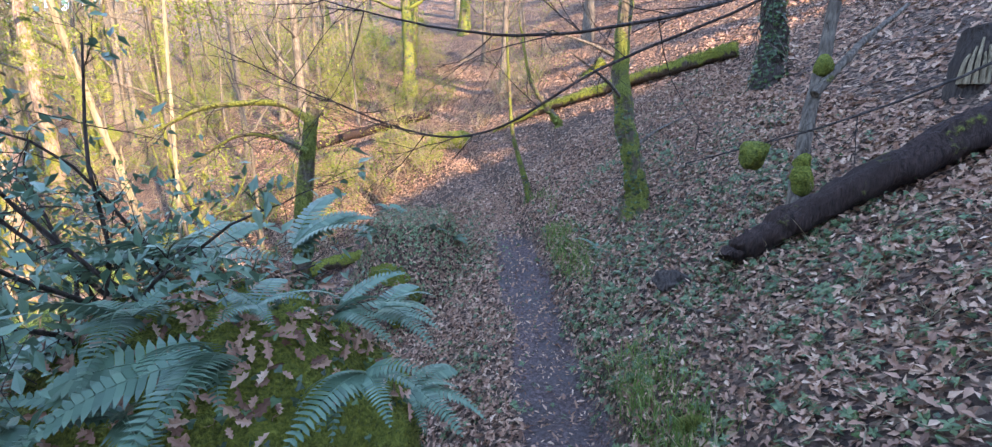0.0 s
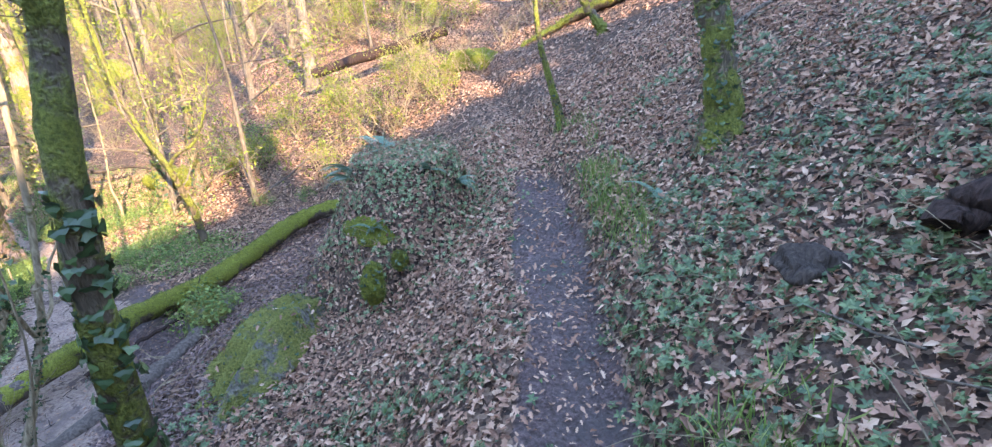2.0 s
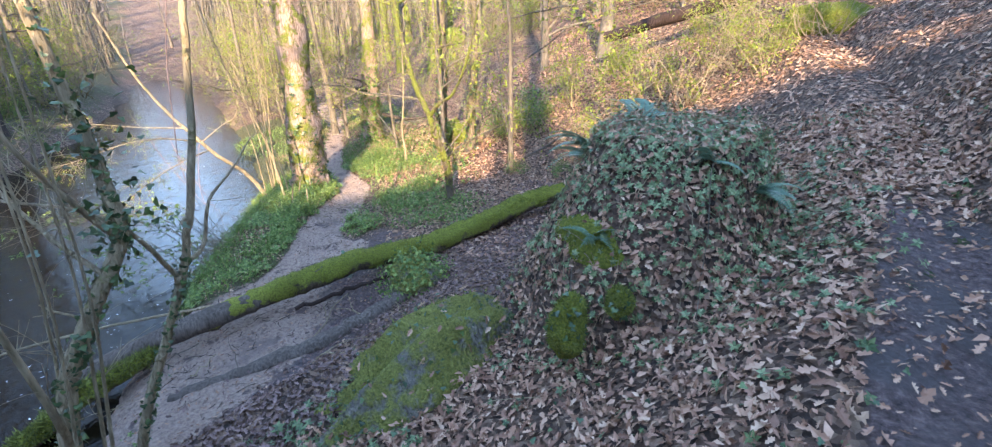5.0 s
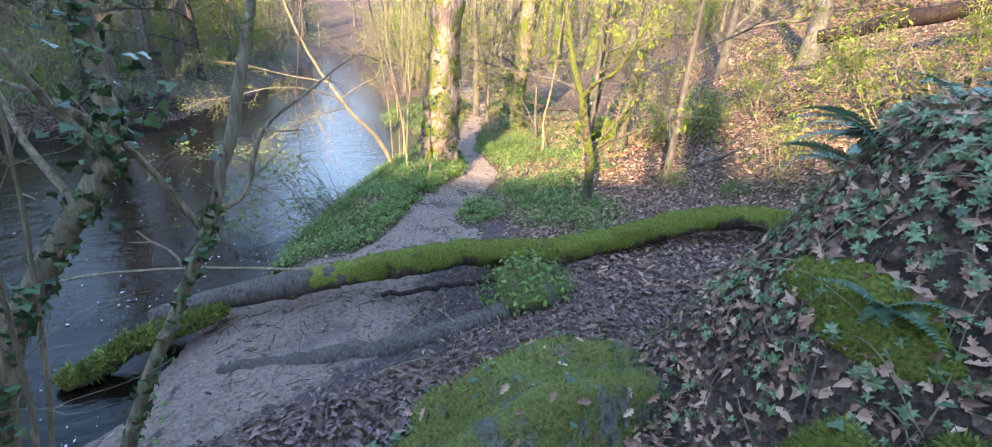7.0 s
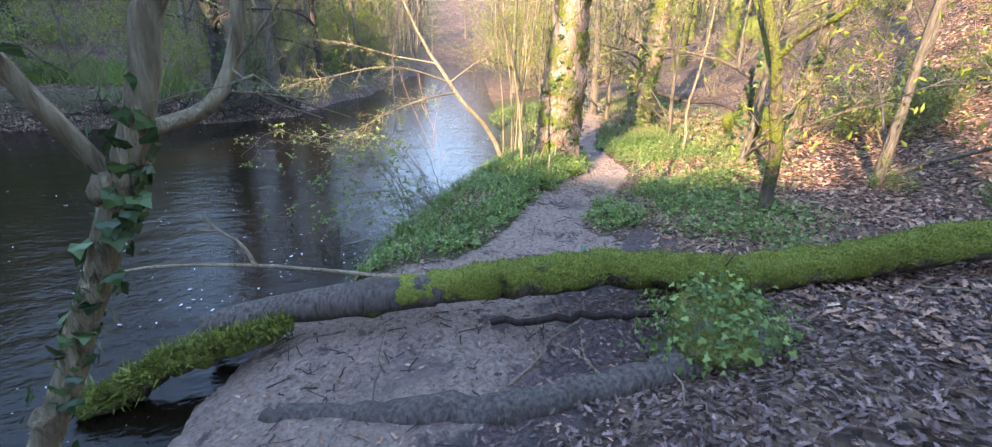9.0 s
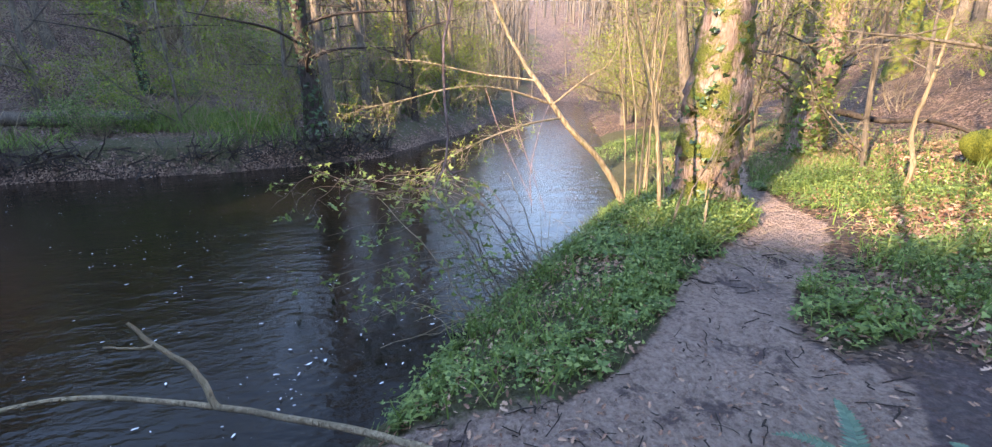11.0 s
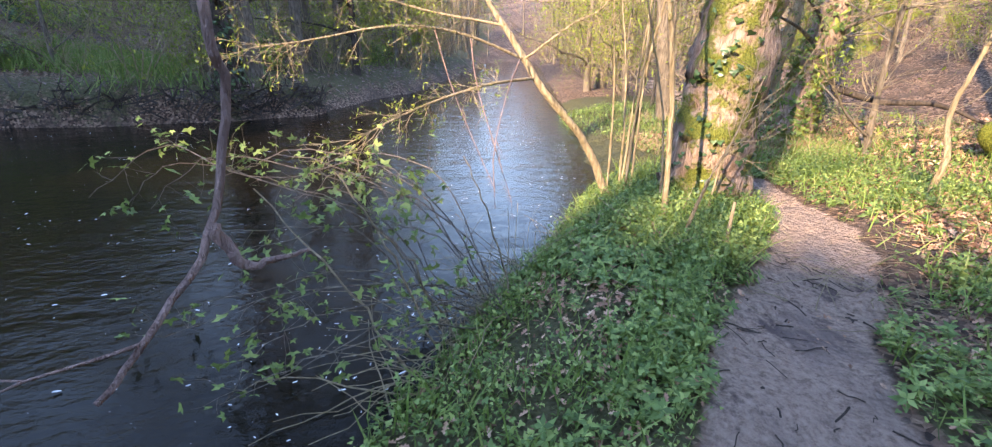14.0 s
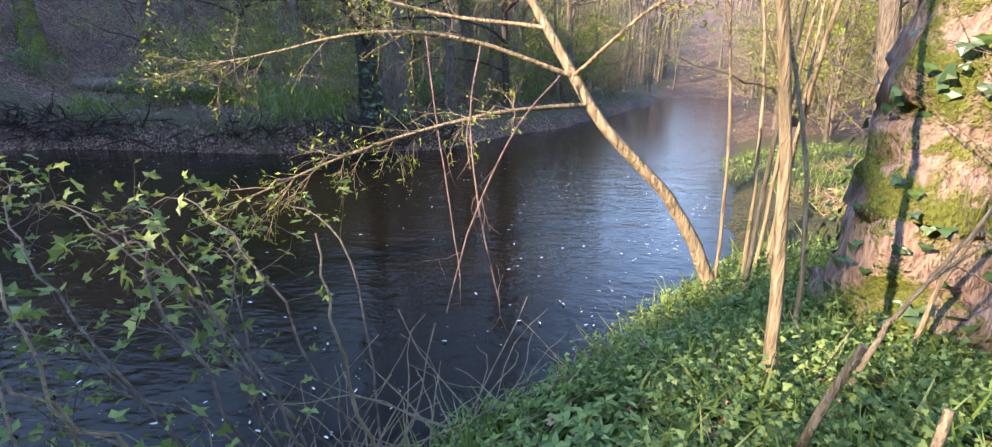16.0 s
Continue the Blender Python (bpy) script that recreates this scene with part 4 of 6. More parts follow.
    e, path, rad = shaped_tree("tree", [o, (-5.95, 9.55, -1.7), (-5.9, 9.3, -1.1), (-5.86, 9.13, -0.72), (-6.0, 8.95, -0.1), (-6.2, 8.9, 0.8), (-6.3, 8.9, 2.2)], 0.07, 0.025, BARK_MOSSY, "small dark forked tree with mossy bark and opening buds", 10, 0.08, 18, 0.35, 0.07)
    limb(e, "limb", [(-5.86, 9.13, -0.72), (-5.6, 9.1, -0.5), (-5.25, 9.08, -0.3), (-4.95, 9.1, 0.2), (-4.8, 9.2, 0.9)], 0.035, 0.01, BARK_MOSSY, o, 16, 0.7, 0.004, 121, BARK_GREY, 4, buds=SPRING)
    limb(e, "limb", [(-5.9, 9.25, -1.0), (-6.3, 9.4, -0.5), (-6.7, 9.4, 0.2), (-7.0, 9.5, 1.0)], 0.03, 0.01, BARK_MOSSY, o, 16, 0.7, 0.004, 122, BARK_GREY, 4, buds=SPRING)
    tw, ends = Geo(), []
    grow_twigs(tw, path[18:], 26, 0.9, 0.004, g, 0.0, 4, 3, ends)
    part("twig_spray", tw, BARK_GREY, e)
    leaves_on("bud_spray", e, ends, SPRING, POINTED, POINTED_F, 0.045, 0.05, 6, g)
    # trees along the river path further on
    for k, (x, y, r, lab, m) in enumerate([(-11.8, 12.2, 0.32, "broad ivy-hung tree on the sunny bank", BARK_BIG), (-8.25, 11.6, 0.17, "mossy tree trunk near the foot of the hill", BARK_HALF), (-7.9, 12.3, 0.13, "dark mossy tree at the foot of the hill", BARK_HALF), (-13.5, 13.2, 0.16, "sunlit tree beside the river path", BARK_PALE)]):
        z = float(land(x, y)) - 0.15
        e, path, rad = shaped_tree("tree", [(x, y, z), (x, y, z + 1), (x + 0.1, y + 0.1, z + 3), (x - 0.1, y + 0.2, z + 9)], r, r * 0.4, m, lab, 13, 0.1, 130 + k, 0.6, 0.06)
        trunk_ivy("ivy", e, path, rad, IVY if k != 0 else HERB, (170, 60, 40, 20)[k], 0.09, g, 0.6)
        for j in range(7):
            i = int(g.integers(8, len(path)))
            a = g.uniform(0, 6.28)
            limb(e, "limb", [path[i] + (x, y, z), path[i] + (x + math.cos(a) * 0.7, y + math.sin(a) * 0.7, z + 0.3), path[i] + (x + math.cos(a) * 1.9, y + math.sin(a) * 1.9, z + 0.5)], 0.035, 0.008, BARK_GREY, (x, y, z), 10, 0.9, 0.005, 140 + 10 * k + j, TWIG)
    limb(thing("fallen_branch", (-11.3, 12.4, float(land(-11.3, 12.4))), "dark crooked branch low on the sunny bank", "branch"), "stem", [(-11.4, 12.3, -1.6), (-11.0, 12.8, -1.75), (-10.6, 13.3, -1.75), (-10.2, 13.9, -2.0)], 0.06, 0.02, BARK_DARK, (-11.3, 12.4, float(land(-11.3, 12.4))))
    z = float(land(-8.9, 11.0)) - 0.1
    s, sp, sr = shaped_tree("sapling", [(-8.9, 11.0, z), (-8.85, 10.98, z + 0.5), (-9.0, 11.05, z + 0.9), (-8.95, 11.15, z + 1.8), (-9.05, 11.3, z + 3.2)], 0.035, 0.012, BARK_PALE, "pale crooked sapling on the sunny bank", 8, 0.05, 155, 0.3, 0.05)
    tw = Geo()
    grow_twigs(tw, sp[8:], 10, 0.6, 0.004, g, 0.02, 2, 3)
    part("twig_spray", tw, TWIG, s)
    # trees along the far bank
    for k, (x, y, r, lab) in enumerate([(-16.9, 2.75, 0.27, "dark ivy-covered tree at the edge of the far bank"), (-22, -3.6, 0.18, "dark tree on the far bank"), (-24, 1.5, 0.15, "reddish-brown trunk in the far wood"), (-21, 5.2, 0.13, "slim tree on the far bank")]):
        z = float(land(x, y)) - 0.2
        e, path, rad = shaped_tree("tree", [(x, y, z), (x - 0.05, y, z + 1), (x - 0.1, y - 0.1, z + 4), (x, y - 0.2, z + 13)], r, r * 0.4, BARK_DARK, lab, 13, 0.1, 160 + k, 0.4, 0.06)
        if k < 2:
            trunk_ivy("ivy", e, path, rad, IVY, 60, 0.12, g, 0.7)
        for j in range(8):
            i = int(g.integers(9, len(path)))
            a = g.uniform(0, 6.28)
            limb(e, "limb", [path[i] + (x, y, z), path[i] + (x + math.cos(a), y + math.sin(a), z + 0.3), path[i] + (x + math.cos(a) * 2.9, y + math.sin(a) * 2.9, z + 0.4)], 0.05, 0.01, BARK_DARK, (x, y, z), 9, 1.2, 0.007, 170 + 10 * k + j, BARK_GREY)


def blob(geo, c, radii, rough, seed, res=10):
    """An uneven rounded lump."""
    g = np.random.default_rng(seed)
    th, ph = np.meshgrid(np.linspace(0, np.pi, res + 1), np.arange(2 * res) * np.pi / res, indexing="ij")
    d = np.stack([np.sin(th) * np.cos(ph), np.sin(th) * np.sin(ph), np.cos(th)], -1)
    k = g.normal(0, 1, (7, 3)) * np.array([2, 2, 2, 4, 4, 7, 7])[:, None]
    w = np.array([1, 1, 1, 0.5, 0.5, 0.3, 0.3])
    f = sum(wi * np.sin(d @ ki + i) for i, (ki, wi) in enumerate(zip(k, w))) / 2.2
    v = d * (1 + rough * f)[..., None] * np.array(radii) + np.array(c)
    n = 2 * res
    i, j = np.meshgrid(np.arange(res), np.arange(n), indexing="ij")
    i, j = i.ravel(), j.ravel()
    geo.add(v, np.stack([i * n + j, (i + 1) * n + j, (i + 1) * n + (j + 1) % n, i * n + (j + 1) % n], 1))


near_trees()


# ---- logs, stones, stumps ----
def log(name, pts, radii, mat, label, seed, sides=14, lump=0.07, steps=8):
    base = np.array(pts[0], float)
    e = thing(name, base, label, "log")
    p = spline(np.column_stack([np.array(pts, float) - base, radii]), steps)
    p[1:-1, :3] += np.random.default_rng(seed).normal(0, 0.012, (len(p) - 2, 3))
    g = Geo()
    tube(g, p[:, :3], p[:, 3], sides, lump, seed)
    part("trunk", g, mat, e)
    return e, p[:, :3], p[:, 3], base


def logs():
    # long mossy trunk from the river to the mound
    e, p, r, b = log("fallen_log", [(-5.36, 5.2, -2.37), (-5.2, 6.1, -2.28), (-5.05, 7.0, -2.24), (-4.75, 8.0, -2.26), (-4.4, 9.0, -2.08), (-3.95, 9.75, -1.82), (-3.2, 10.2, -1.7), (-2.2, 10.3, -1.5)], [0.108, 0.132, 0.142, 0.142, 0.146, 0.142, 0.13, 0.11], LOG_MOSS, "long fallen trunk thick with bright green moss", 201, 18, 0.11, 12)
    bare = spline(np.array([(-5.78, 4.15, -2.66, 0.09), (-5.6, 4.65, -2.5, 0.105), (-5.36, 5.2, -2.37, 0.124), (-5.24, 5.8, -2.31, 0.1)]) - np.array([*b, 0]), 8)
    end = Geo()
    tube(end, bare[:, :3], bare[:, 3], 14, 0.05, 210)
    part("bare_end", end, LOG_BROWN, e, "bare brown bark where the trunk meets the river")
    for k, s in enumerate((0.18, 0.4, 0.62, 0.75)):
        i = int(s * len(p))
        tw = Geo()
        tube(tw, wander(p[i], (0.5, 0.3 * (-1) ** k, 0.5), 0.3, 4, 0.2, np.random.default_rng(k)), np.linspace(0.012, 0.004, 5), 5)
        part("branch_stub", tw, BARK_GREY, e)
    # half-buried grey log and the ivy stump at its end
    log("fallen_log", [(-4.75, 4.6, -2.68), (-4.5, 5.2, -2.64), (-4.27, 5.8, -2.56), (-4.15, 6.5, -2.46), (-4.1, 7.0, -2.38)], [0.05, 0.09, 0.1, 0.1, 0.09], LOG_BROWN, "grey weathered log half sunk in the mud", 202, 14, 0.035)
    log("fallen_log", [(-5.3, 3.55, -2.84), (-5.35, 3.9, -2.7), (-5.4, 4.3, -2.6), (-5.45, 4.75, -2.55)], [0.08, 0.09, 0.09, 0.06], LOG_MOSS, "short mossy log at the water's edge", 203)
    log("fallen_branch", [(-4.9, 6.0, -2.42), (-4.6, 6.6, -2.3), (-4.35, 7.3, -2.25)], [0.025, 0.025, 0.02], LOG_DARK, "dark straight branch leaning under the log", 204, 7)
    # dark log on the slope
    e, p, r, b = log("fallen_log", [(2.15, 4.17, 0.22), (2.35, 4.15, 0.38), (2.75, 4.1, 0.66), (3.4, 4.05, 1.06), (4.4, 4.0, 1.62)], [0.085, 0.115, 0.13, 0.15, 0.17], LOG_DARK, "dark wet rotting log lying down the slope", 205, 16, 0.14)
    # mossy fallen trunk above the trail and the root mass
    log("fallen_log", [(-0.1, 14.2, 1.0), (1.4, 13.0, 1.72), (2.5, 12.2, 2.1), (3.7, 11.2, 2.48), (4.9, 10.2, 2.85)], [0.07, 0.11, 0.13, 0.14, 0.15], LOG_MOSS, "mossy fallen trunk high on the slope", 206)
    log("fallen_log", [(1.3, 15.2, 1.6), (2.3, 14.6, 2.3), (3.0, 14.1, 3.0)], [0.12, 0.14, 0.12], LOG_MOSS, "mossy leaning dead trunk", 207)
    log("fallen_log", [(-6.2, 15.6, 0.4), (-4.2, 16.2, 1.0), (-2.4, 16.6, 1.5)], [0.13, 0.16, 0.14], LOG_DARK, "dark log lying across the sunny hillside", 208)
    log("fallen_log", [(-18.0, -1.5, -1.75), (-18.3, -3.6, -1.72), (-18.6, -6.5, -1.7)], [0.16, 0.18, 0.2], BARK_GREY, "grey log lying along the far bank", 209)
    # stones and stumps
    for name, c, rad, mat, rough, seed, lab, cat in [
        ("boulder", (-2.48, 5.78, -2.45), (0.64, 1.25, 0.78), ROCK_MOSS, 0.26, 301, "large smooth boulder covered with moss", "boulder"),
        ("mossy_stump", (-1.4, 6.2, -1.27), (0.115, 0.13, 0.26), MOSS, 0.14, 302, "small stump swallowed by bright moss", "stump"),
        ("mossy_stump", (-1.15, 6.42, -1.08), (0.085, 0.08, 0.1), MOSS, 0.18, 306, "low moss-covered stub beside the mound", "stump"),
        ("mossy_rock", (-1.42, 6.98, -1.0), (0.5, 0.3, 0.36), MOSS, 0.16, 303, "mossy rock face of the mound", "rock"),
        ("mossy_rock", (-1.15, 1.95, -0.05), (0.82, 0.68, 0.86), MOSS, 0.10, 304, "tall mossy rock with leaves and ferns on top", "rock"),
        ("mossy_rock", (-1.2, 15.1, 0.62), (0.95, 0.5, 0.36), MOSS, 0.2, 307, "mossy root mass above the trail", "rock"),
        ("mossy_rock", (-20.3, 24.0, float(land(-20.3, 24.0)) + 0.1), (0.9, 0.8, 0.8), MOSS, 0.25, 311, "mossy boulder far up the sunny hillside", "rock"),
        ("mossy_rock", (-9.1, 12.9, float(land(-9.1, 12.9)) + 0.1), (0.5, 0.4, 0.34), MOSS, 0.35, 312, "yellow-green mossy boulder at the foot of the hill", "rock"),
        ("mossy_stump", (-4.2, 7.25, -2.34), (0.2, 0.32, 0.24), ROCK_MOSS, 0.34, 308, "rotten stump overgrown with ivy and moss", "stump"),
        # lump added where there is only a dark hollow
        ("dark_stone", (1.75, 4.36, -0.08), (0.16, 0.12, 0.11), BARK_DARK, 0.3, 309, "dark lump standing for a dark hollow in the leaves", "stone"),
        ("moss_clump", (1.18, 2.42, -0.28), (0.07, 0.07, 0.06), MOSS, 0.2, 310, "small cushion of moss at the trail's edge", "moss"),
    ]:
        g = Geo()
        blob(g, (0, 0, 0), rad, rough, seed, 22)
        o = part(name, g, mat)
        o.location = c
        tagged(o, lab, cat)


logs()


def split_stump():
    """An unidentified grey shape high on the slope, built as a split stump."""
    x, y = 4.85, 5.1
    z = float(land(x, y))
    e = thing("split_stump", (x, y, z), "unidentified grey shape, built as a split stump with pale splinters", "stump")
    g = Geo()
    tube(g, spline([(0, 0, -0.15), (0.02, 0, 0.15), (0.06, 0.03, 0.5), (0.05, 0.05, 0.62)], 4), np.linspace(0.2, 0.12, 13), 11, 0.12, 330)
    part("stump", g, BARK_DARK, e)
    for k in range(5):
        s = Geo()
        a = -2.6 + 0.28 * k
        p = spline([(0.2 * math.cos(a), 0.2 * math.sin(a), 0.05), (0.18 * math.cos(a), 0.18 * math.sin(a), 0.25), (0.12 * math.cos(a) + 0.03, 0.12 * math.sin(a), 0.36 + 0.07 * (k % 3))], 3)
        tube(s, p, np.linspace(0.035, 0.012, len(p)), 4, 0.1, 331 + k)
        part("splinter", s, BARK_PALE, e, "pale grey splinter")


split_stump()


# ---- hillside shrubs ----
def shrub(seed, h, stems, leaf_mat, leaves, label, twig_mat=TWIG, spread=0.7):
    g = np.random.default_rng(seed)
    e = thing("shrub", (0, 0, 0), label, "shrub", "hillside undergrowth")
    ends = []
    tw = Geo()
    for k in range(stems):
        a = g.uniform(0, 6.28)
        p = wander((g.normal(0, 0.12), g.normal(0, 0.12), -0.1), (math.cos(a) * spread, math.sin(a) * spread, 1), h * g.uniform(0.6, 1.1), 7, 0.14, g, -0.01)
        st = Geo()
        tube(st, p, np.linspace(0.014, 0.004, len(p)), 5, cap=False)
        part("stem", st, twig_mat, e)
        grow_twigs(tw, p, 9, h * 0.32, 0.004, g, 0.0, 4, 3, ends)
    part("twig_spray", tw, twig_mat, e)
    if leaves:
        leaves_on("foliage", e, ends, leaf_mat, POINTED, POINTED_F, 0.075, 0.06, leaves, g)
    return e


def undergrowth():
    g = np.random.default_rng(51)
    kinds = [shrub(401, 1.8, 7, SPRING, 5, "spring shrub with small yellow-green leaves"), shrub(402, 1.5, 8, SPRING, 0, "bare twiggy shrub in pale winter brown"), shrub(403, 2.4, 6, SPRING, 4, "tall loose shrub in early leaf", spread=0.4), shrub(404, 1.1, 8, HERB, 5, "low dense evergreen bush", BARK_GREY)]
    spots = []
    for _ in range(2500):
        x, y = g.uniform(-26, 4), g.uniform(10.5, 34)
        nh = north(x, y)
        if nh < -0.4 or nh > 16 or path_b(np.array(x), np.array(y)) < 1.0 or (abs(x - trail_x(y)) < 1.6 and y < 17) or x - trail_x(y) > 1:
            continue
        if nh < 7.0 and g.uniform() < (0.82 if x > -7.5 else 0.9):
            continue
        if all((x - a) ** 2 + (y - b) ** 2 > 0.9 for a, b, _ in spots):
            spots.append((x, y, g.choice(4, p=[0.36, 0.36, 0.18, 0.10])))
        if len(spots) > 78:
            break
    for _ in range(900):
        x, y = g.uniform(-34, -16.5), g.uniform(-14, 10)
        _, f = shore(np.array(x), np.array(y))
        if f > 0.7 and all((x - a) ** 2 + (y - b) ** 2 > 1.6 for a, b, _ in spots):
            spots.append((x, y, g.choice(4, p=[0.12, 0.5, 0.18, 0.2])))
        if len(spots) > 175:
            break
    spots += [(-17.6, -1.9, 3), (-17.4, -2.7, 3), (-18.4, -2.2, 0)]
    spots += [(-1.2, 14.4, 1), (-0.5, 15.3, 1), (0.4, 15.8, 1), (-2.4, 15.2, 1), (-3.2, 16, 2), (1.3, 16.4, 1), (-4.4, 15, 1), (0.9, 14.9, 2), (-2.0, 13.6, 0), (-2.6, 14.2, 1), (-1.6, 14.6, 1), (-3.2, 13.2, 1), (0.2, 16.5, 1), (1.5, 17, 1), (-5.7, 11.2, 3), (-4.9, 11.5, 3), (-7.6, 13.6, 3), (-6.4, 14.4, 0)]
    for _ in range(34):
        x, y = g.uniform(-47, -27), g.uniform(4, 22)
        if land(x, y) > -2.6:
            spots.append((x, y, g.choice([1, 2])))
    first = set()
    for x, y, k in spots:
        k, s, turn = int(k), g.uniform(0.7, 1.25), g.uniform(0, 360)
        if (x, y) in ((-5.7, 11.2), (-4.9, 11.5)):
            s = 0.3
        if x < -27:
            s *= 2.2
        if k not in first:
            first.add(k)
            kinds[k].matrix_basis = pose(x, y, float(land(x, y)), 0, 0, turn)
        else:
            plant_copy(kinds[k], x, y, s, turn)


undergrowth()


def leafy_bush():
    """The dark leafy bush that hangs beside the mossy rock."""
    g = np.random.default_rng(66)
    x, y = -1.5, 1.85
    e = thing("shrub", (x, y, 0.6), "dark blue-green leafy bush on the mossy rock", "shrub")
    tw, ends = Geo(), []
    for k in range(11):
        a = g.uniform(0, 6.28)
        p = wander((g.normal(0, 0.1), g.normal(0, 0.1), -0.1), (math.cos(a) * 0.5, math.sin(a) * 0.5, 1), g.uniform(0.7, 1.35), 8, 0.12, g, -0.05)
        st = Geo()
        tube(st, p, np.linspace(0.012, 0.004, len(p)), 5, cap=False)
        part("stem", st, BARK_DARK, e)
        grow_twigs(tw, p, 8, 0.3, 0.003, g, -0.04, 3, 3, ends)
    part("twig_spray", tw, BARK_DARK, e)
    leaves_on("foliage", e, ends, FERN, POINTED * (1, 1.2, 1), POINTED_F, 0.062, 0.03, 4, g)


leafy_bush()


# ---- ferns ----
def frond_mesh(seed, length, pairs=20):
    """One arching fern frond along +x, with narrow leaflets down both sides."""
    g = np.random.default_rng(seed)
    s = np.linspace(0, 1, pairs)
    x, z = length * (s - 0.12 * s ** 2), length * (0.42 * s - 0.55 * s ** 2)
    geo = Geo()
    tube(geo, np.stack([x, 0 * x, z], 1), np.linspace(0.004, 0.001, pairs), 4, cap=False)
    width = 0.2 * length * np.minimum(1, 6 * s + 0.25) * (1 - s) ** 0.65 + 0.008
    v, f = [], []
    for i in range(1, pairs):
        for side in (-1, 1):
            w = width[i] * g.uniform(0.88, 1.08)
            d = length / pairs * 0.42
            b = len(v)
            v += [(x[i] - d, 0, z[i]), (x[i] + d, 0, z[i]), (x[i] + d + 0.18 * w, side * w * 0.6, z[i] - 0.06 * w), (x[i] - d * 0.6 + 0.12 * w, side * w * 0.6, z[i] - 0.06 * w), (x[i] + 0.36 * w, side * w, z[i] - 0.2 * w)]
            f.append((b, b + 1, b + 2, b + 3))
            f.append((b + 3, b + 2, b + 4, b + 4))
    q = np.array(f)
    geo.add(np.array(v), q[0::2])
    geo.f.append(q[1::2][:, :3] + geo.count - len(v))
    return geo.mesh("frond", FERN, False)


FRONDS = [frond_mesh(501, 0.42), frond_mesh(502, 0.52), frond_mesh(503, 0.34, 16)]


def fern(x, y, z, scale, seed, n=8, facing=None, label="green fern with arching fronds"):
    g = np.random.default_rng(seed)
    e = thing("fern", (x, y, z), label, "fern", "ferns")
    for k in range(n):
        a = k * 360 / n + g.normal(0, 14) if facing is None else facing + g.uniform(-75, 75)
        o = new("frond", FRONDS[int(g.integers(3))])
        o.parent = e
        o.matrix_basis = pose(0, 0, 0, g.normal(0, 14), -g.uniform(-12, 34), a) @ Matrix.Scale(scale * g.uniform(0.75, 1.15), 4)


def ferns():
    for k, (x, y, z, s, n, f) in enumerate([(-0.42, 1.5, 0.62, 0.85, 7, -70), (-0.5, 2.0, 0.62, 0.95, 7, 20), (-0.78, 1.3, 0.78, 0.9, 7, -90), (-1.15, 1.45, 0.84, 0.85, 8, None), (-0.62, 1.42, 0.3, 0.8, 6, -80), (-1.35, 1.9, 0.9, 1.0, 8, None), (-0.95, 2.2, 0.86, 1.0, 7, 60), (-1.5, 2.3, 0.72, 1.1, 8, None), (-0.38, 2.05, 0.2, 0.75, 6, 10), (-1.7, 1.5, 0.6, 1.0, 8, None), (-0.85, 1.65, 0.8, 0.75, 7, None), (-1.05, 1.25, 0.62, 0.8, 7, -100), (-0.6, 1.75, 0.72, 0.8, 7, -30), (-1.45, 1.3, 0.55, 0.9, 7, -110)]):
        fern(x, y, z, s, 520 + k, n, f, "blue-green fern growing on the mossy rock")
    for k, (x, y, s, n, f) in enumerate([(-1.95, 7.35, 0.9, 7, -150), (-2.1, 7.7, 1.0, 7, 180), (-1.85, 8.0, 1.0, 7, 150), (-0.95, 7.2, 0.7, 6, -60), (-1.55, 6.75, 0.6, 6, -90), (-0.7, 7.5, 0.7, 6, -40), (-1.5, 7.6, 0.8, 7, None), (-5.6, 7.15, 0.8, 8, None), (-5.35, 7.5, 0.7, 7, None), (1.35, 5.9, 0.7, 7, None)]):
        fern(x, y, float(land(x, y)), s, 560 + k, n, f)


ferns()


# ---- leaves, ivy, grass on the ground ----
def cover(name, n, box, density, mat, template, faces, size, lift, tilt, label, category, seed, follow=True):
    """Scatters small leaves or blades where density allows, lying on the land."""
    g = np.random.default_rng(seed)
    x, y = g.uniform(box[0], box[1], n * 4), g.uniform(box[2], box[3], n * 4)
    keep = g.uniform(0, 1, n * 4) < density(x, y)
    x, y = x[keep][:n], y[keep][:n]
    z = land(x, y)
    nrm = land_normal(x, y)
    pos = np.stack([x, y, z + g.uniform(lift[0], lift[1], len(x))], 1)
    geo = Geo()
    scatter(geo, template, faces, pos, g.uniform(size[0], size[1], len(x)), g.uniform(0, 6.28, len(x)), tilt, seed, nrm if follow else None)
    ob = part(name, geo, mat, smooth=False)
    return tagged(ob, label, category, kind="stuff")


def off_path(x, y):
    mud, sand, green = masks(x, y)
    near, far = shore(x, y)
    dry = (np.maximum(near, far) > 0.15)
    return dry * (1 - 0.9 * mud) * (1 - 0.95 * sand) * (1 - 0.6 * green)


def clumps(x, y, f, cut, seed):
    return sstep(cut, cut + 0.35, waves(x, y, f, seed) + 0.4 * waves(x, y, 3.1 * f, seed + 1))


DARK_HERB = leafy("woodland_herb_leaves", [(0.0, (0.03, 0.06, 0.026)), (0.5, (0.085, 0.14, 0.058)), (1.0, (0.18, 0.235, 0.1))], 0.45, 0.2, 0.4)


MOUND_HERB = leafy("mound_herb_leaves", [(0.0, (0.06, 0.095, 0.045)), (0.5, (0.17, 0.235, 0.11)), (1.0, (0.32, 0.37, 0.19))], 0.5, 0.25, 0.35)


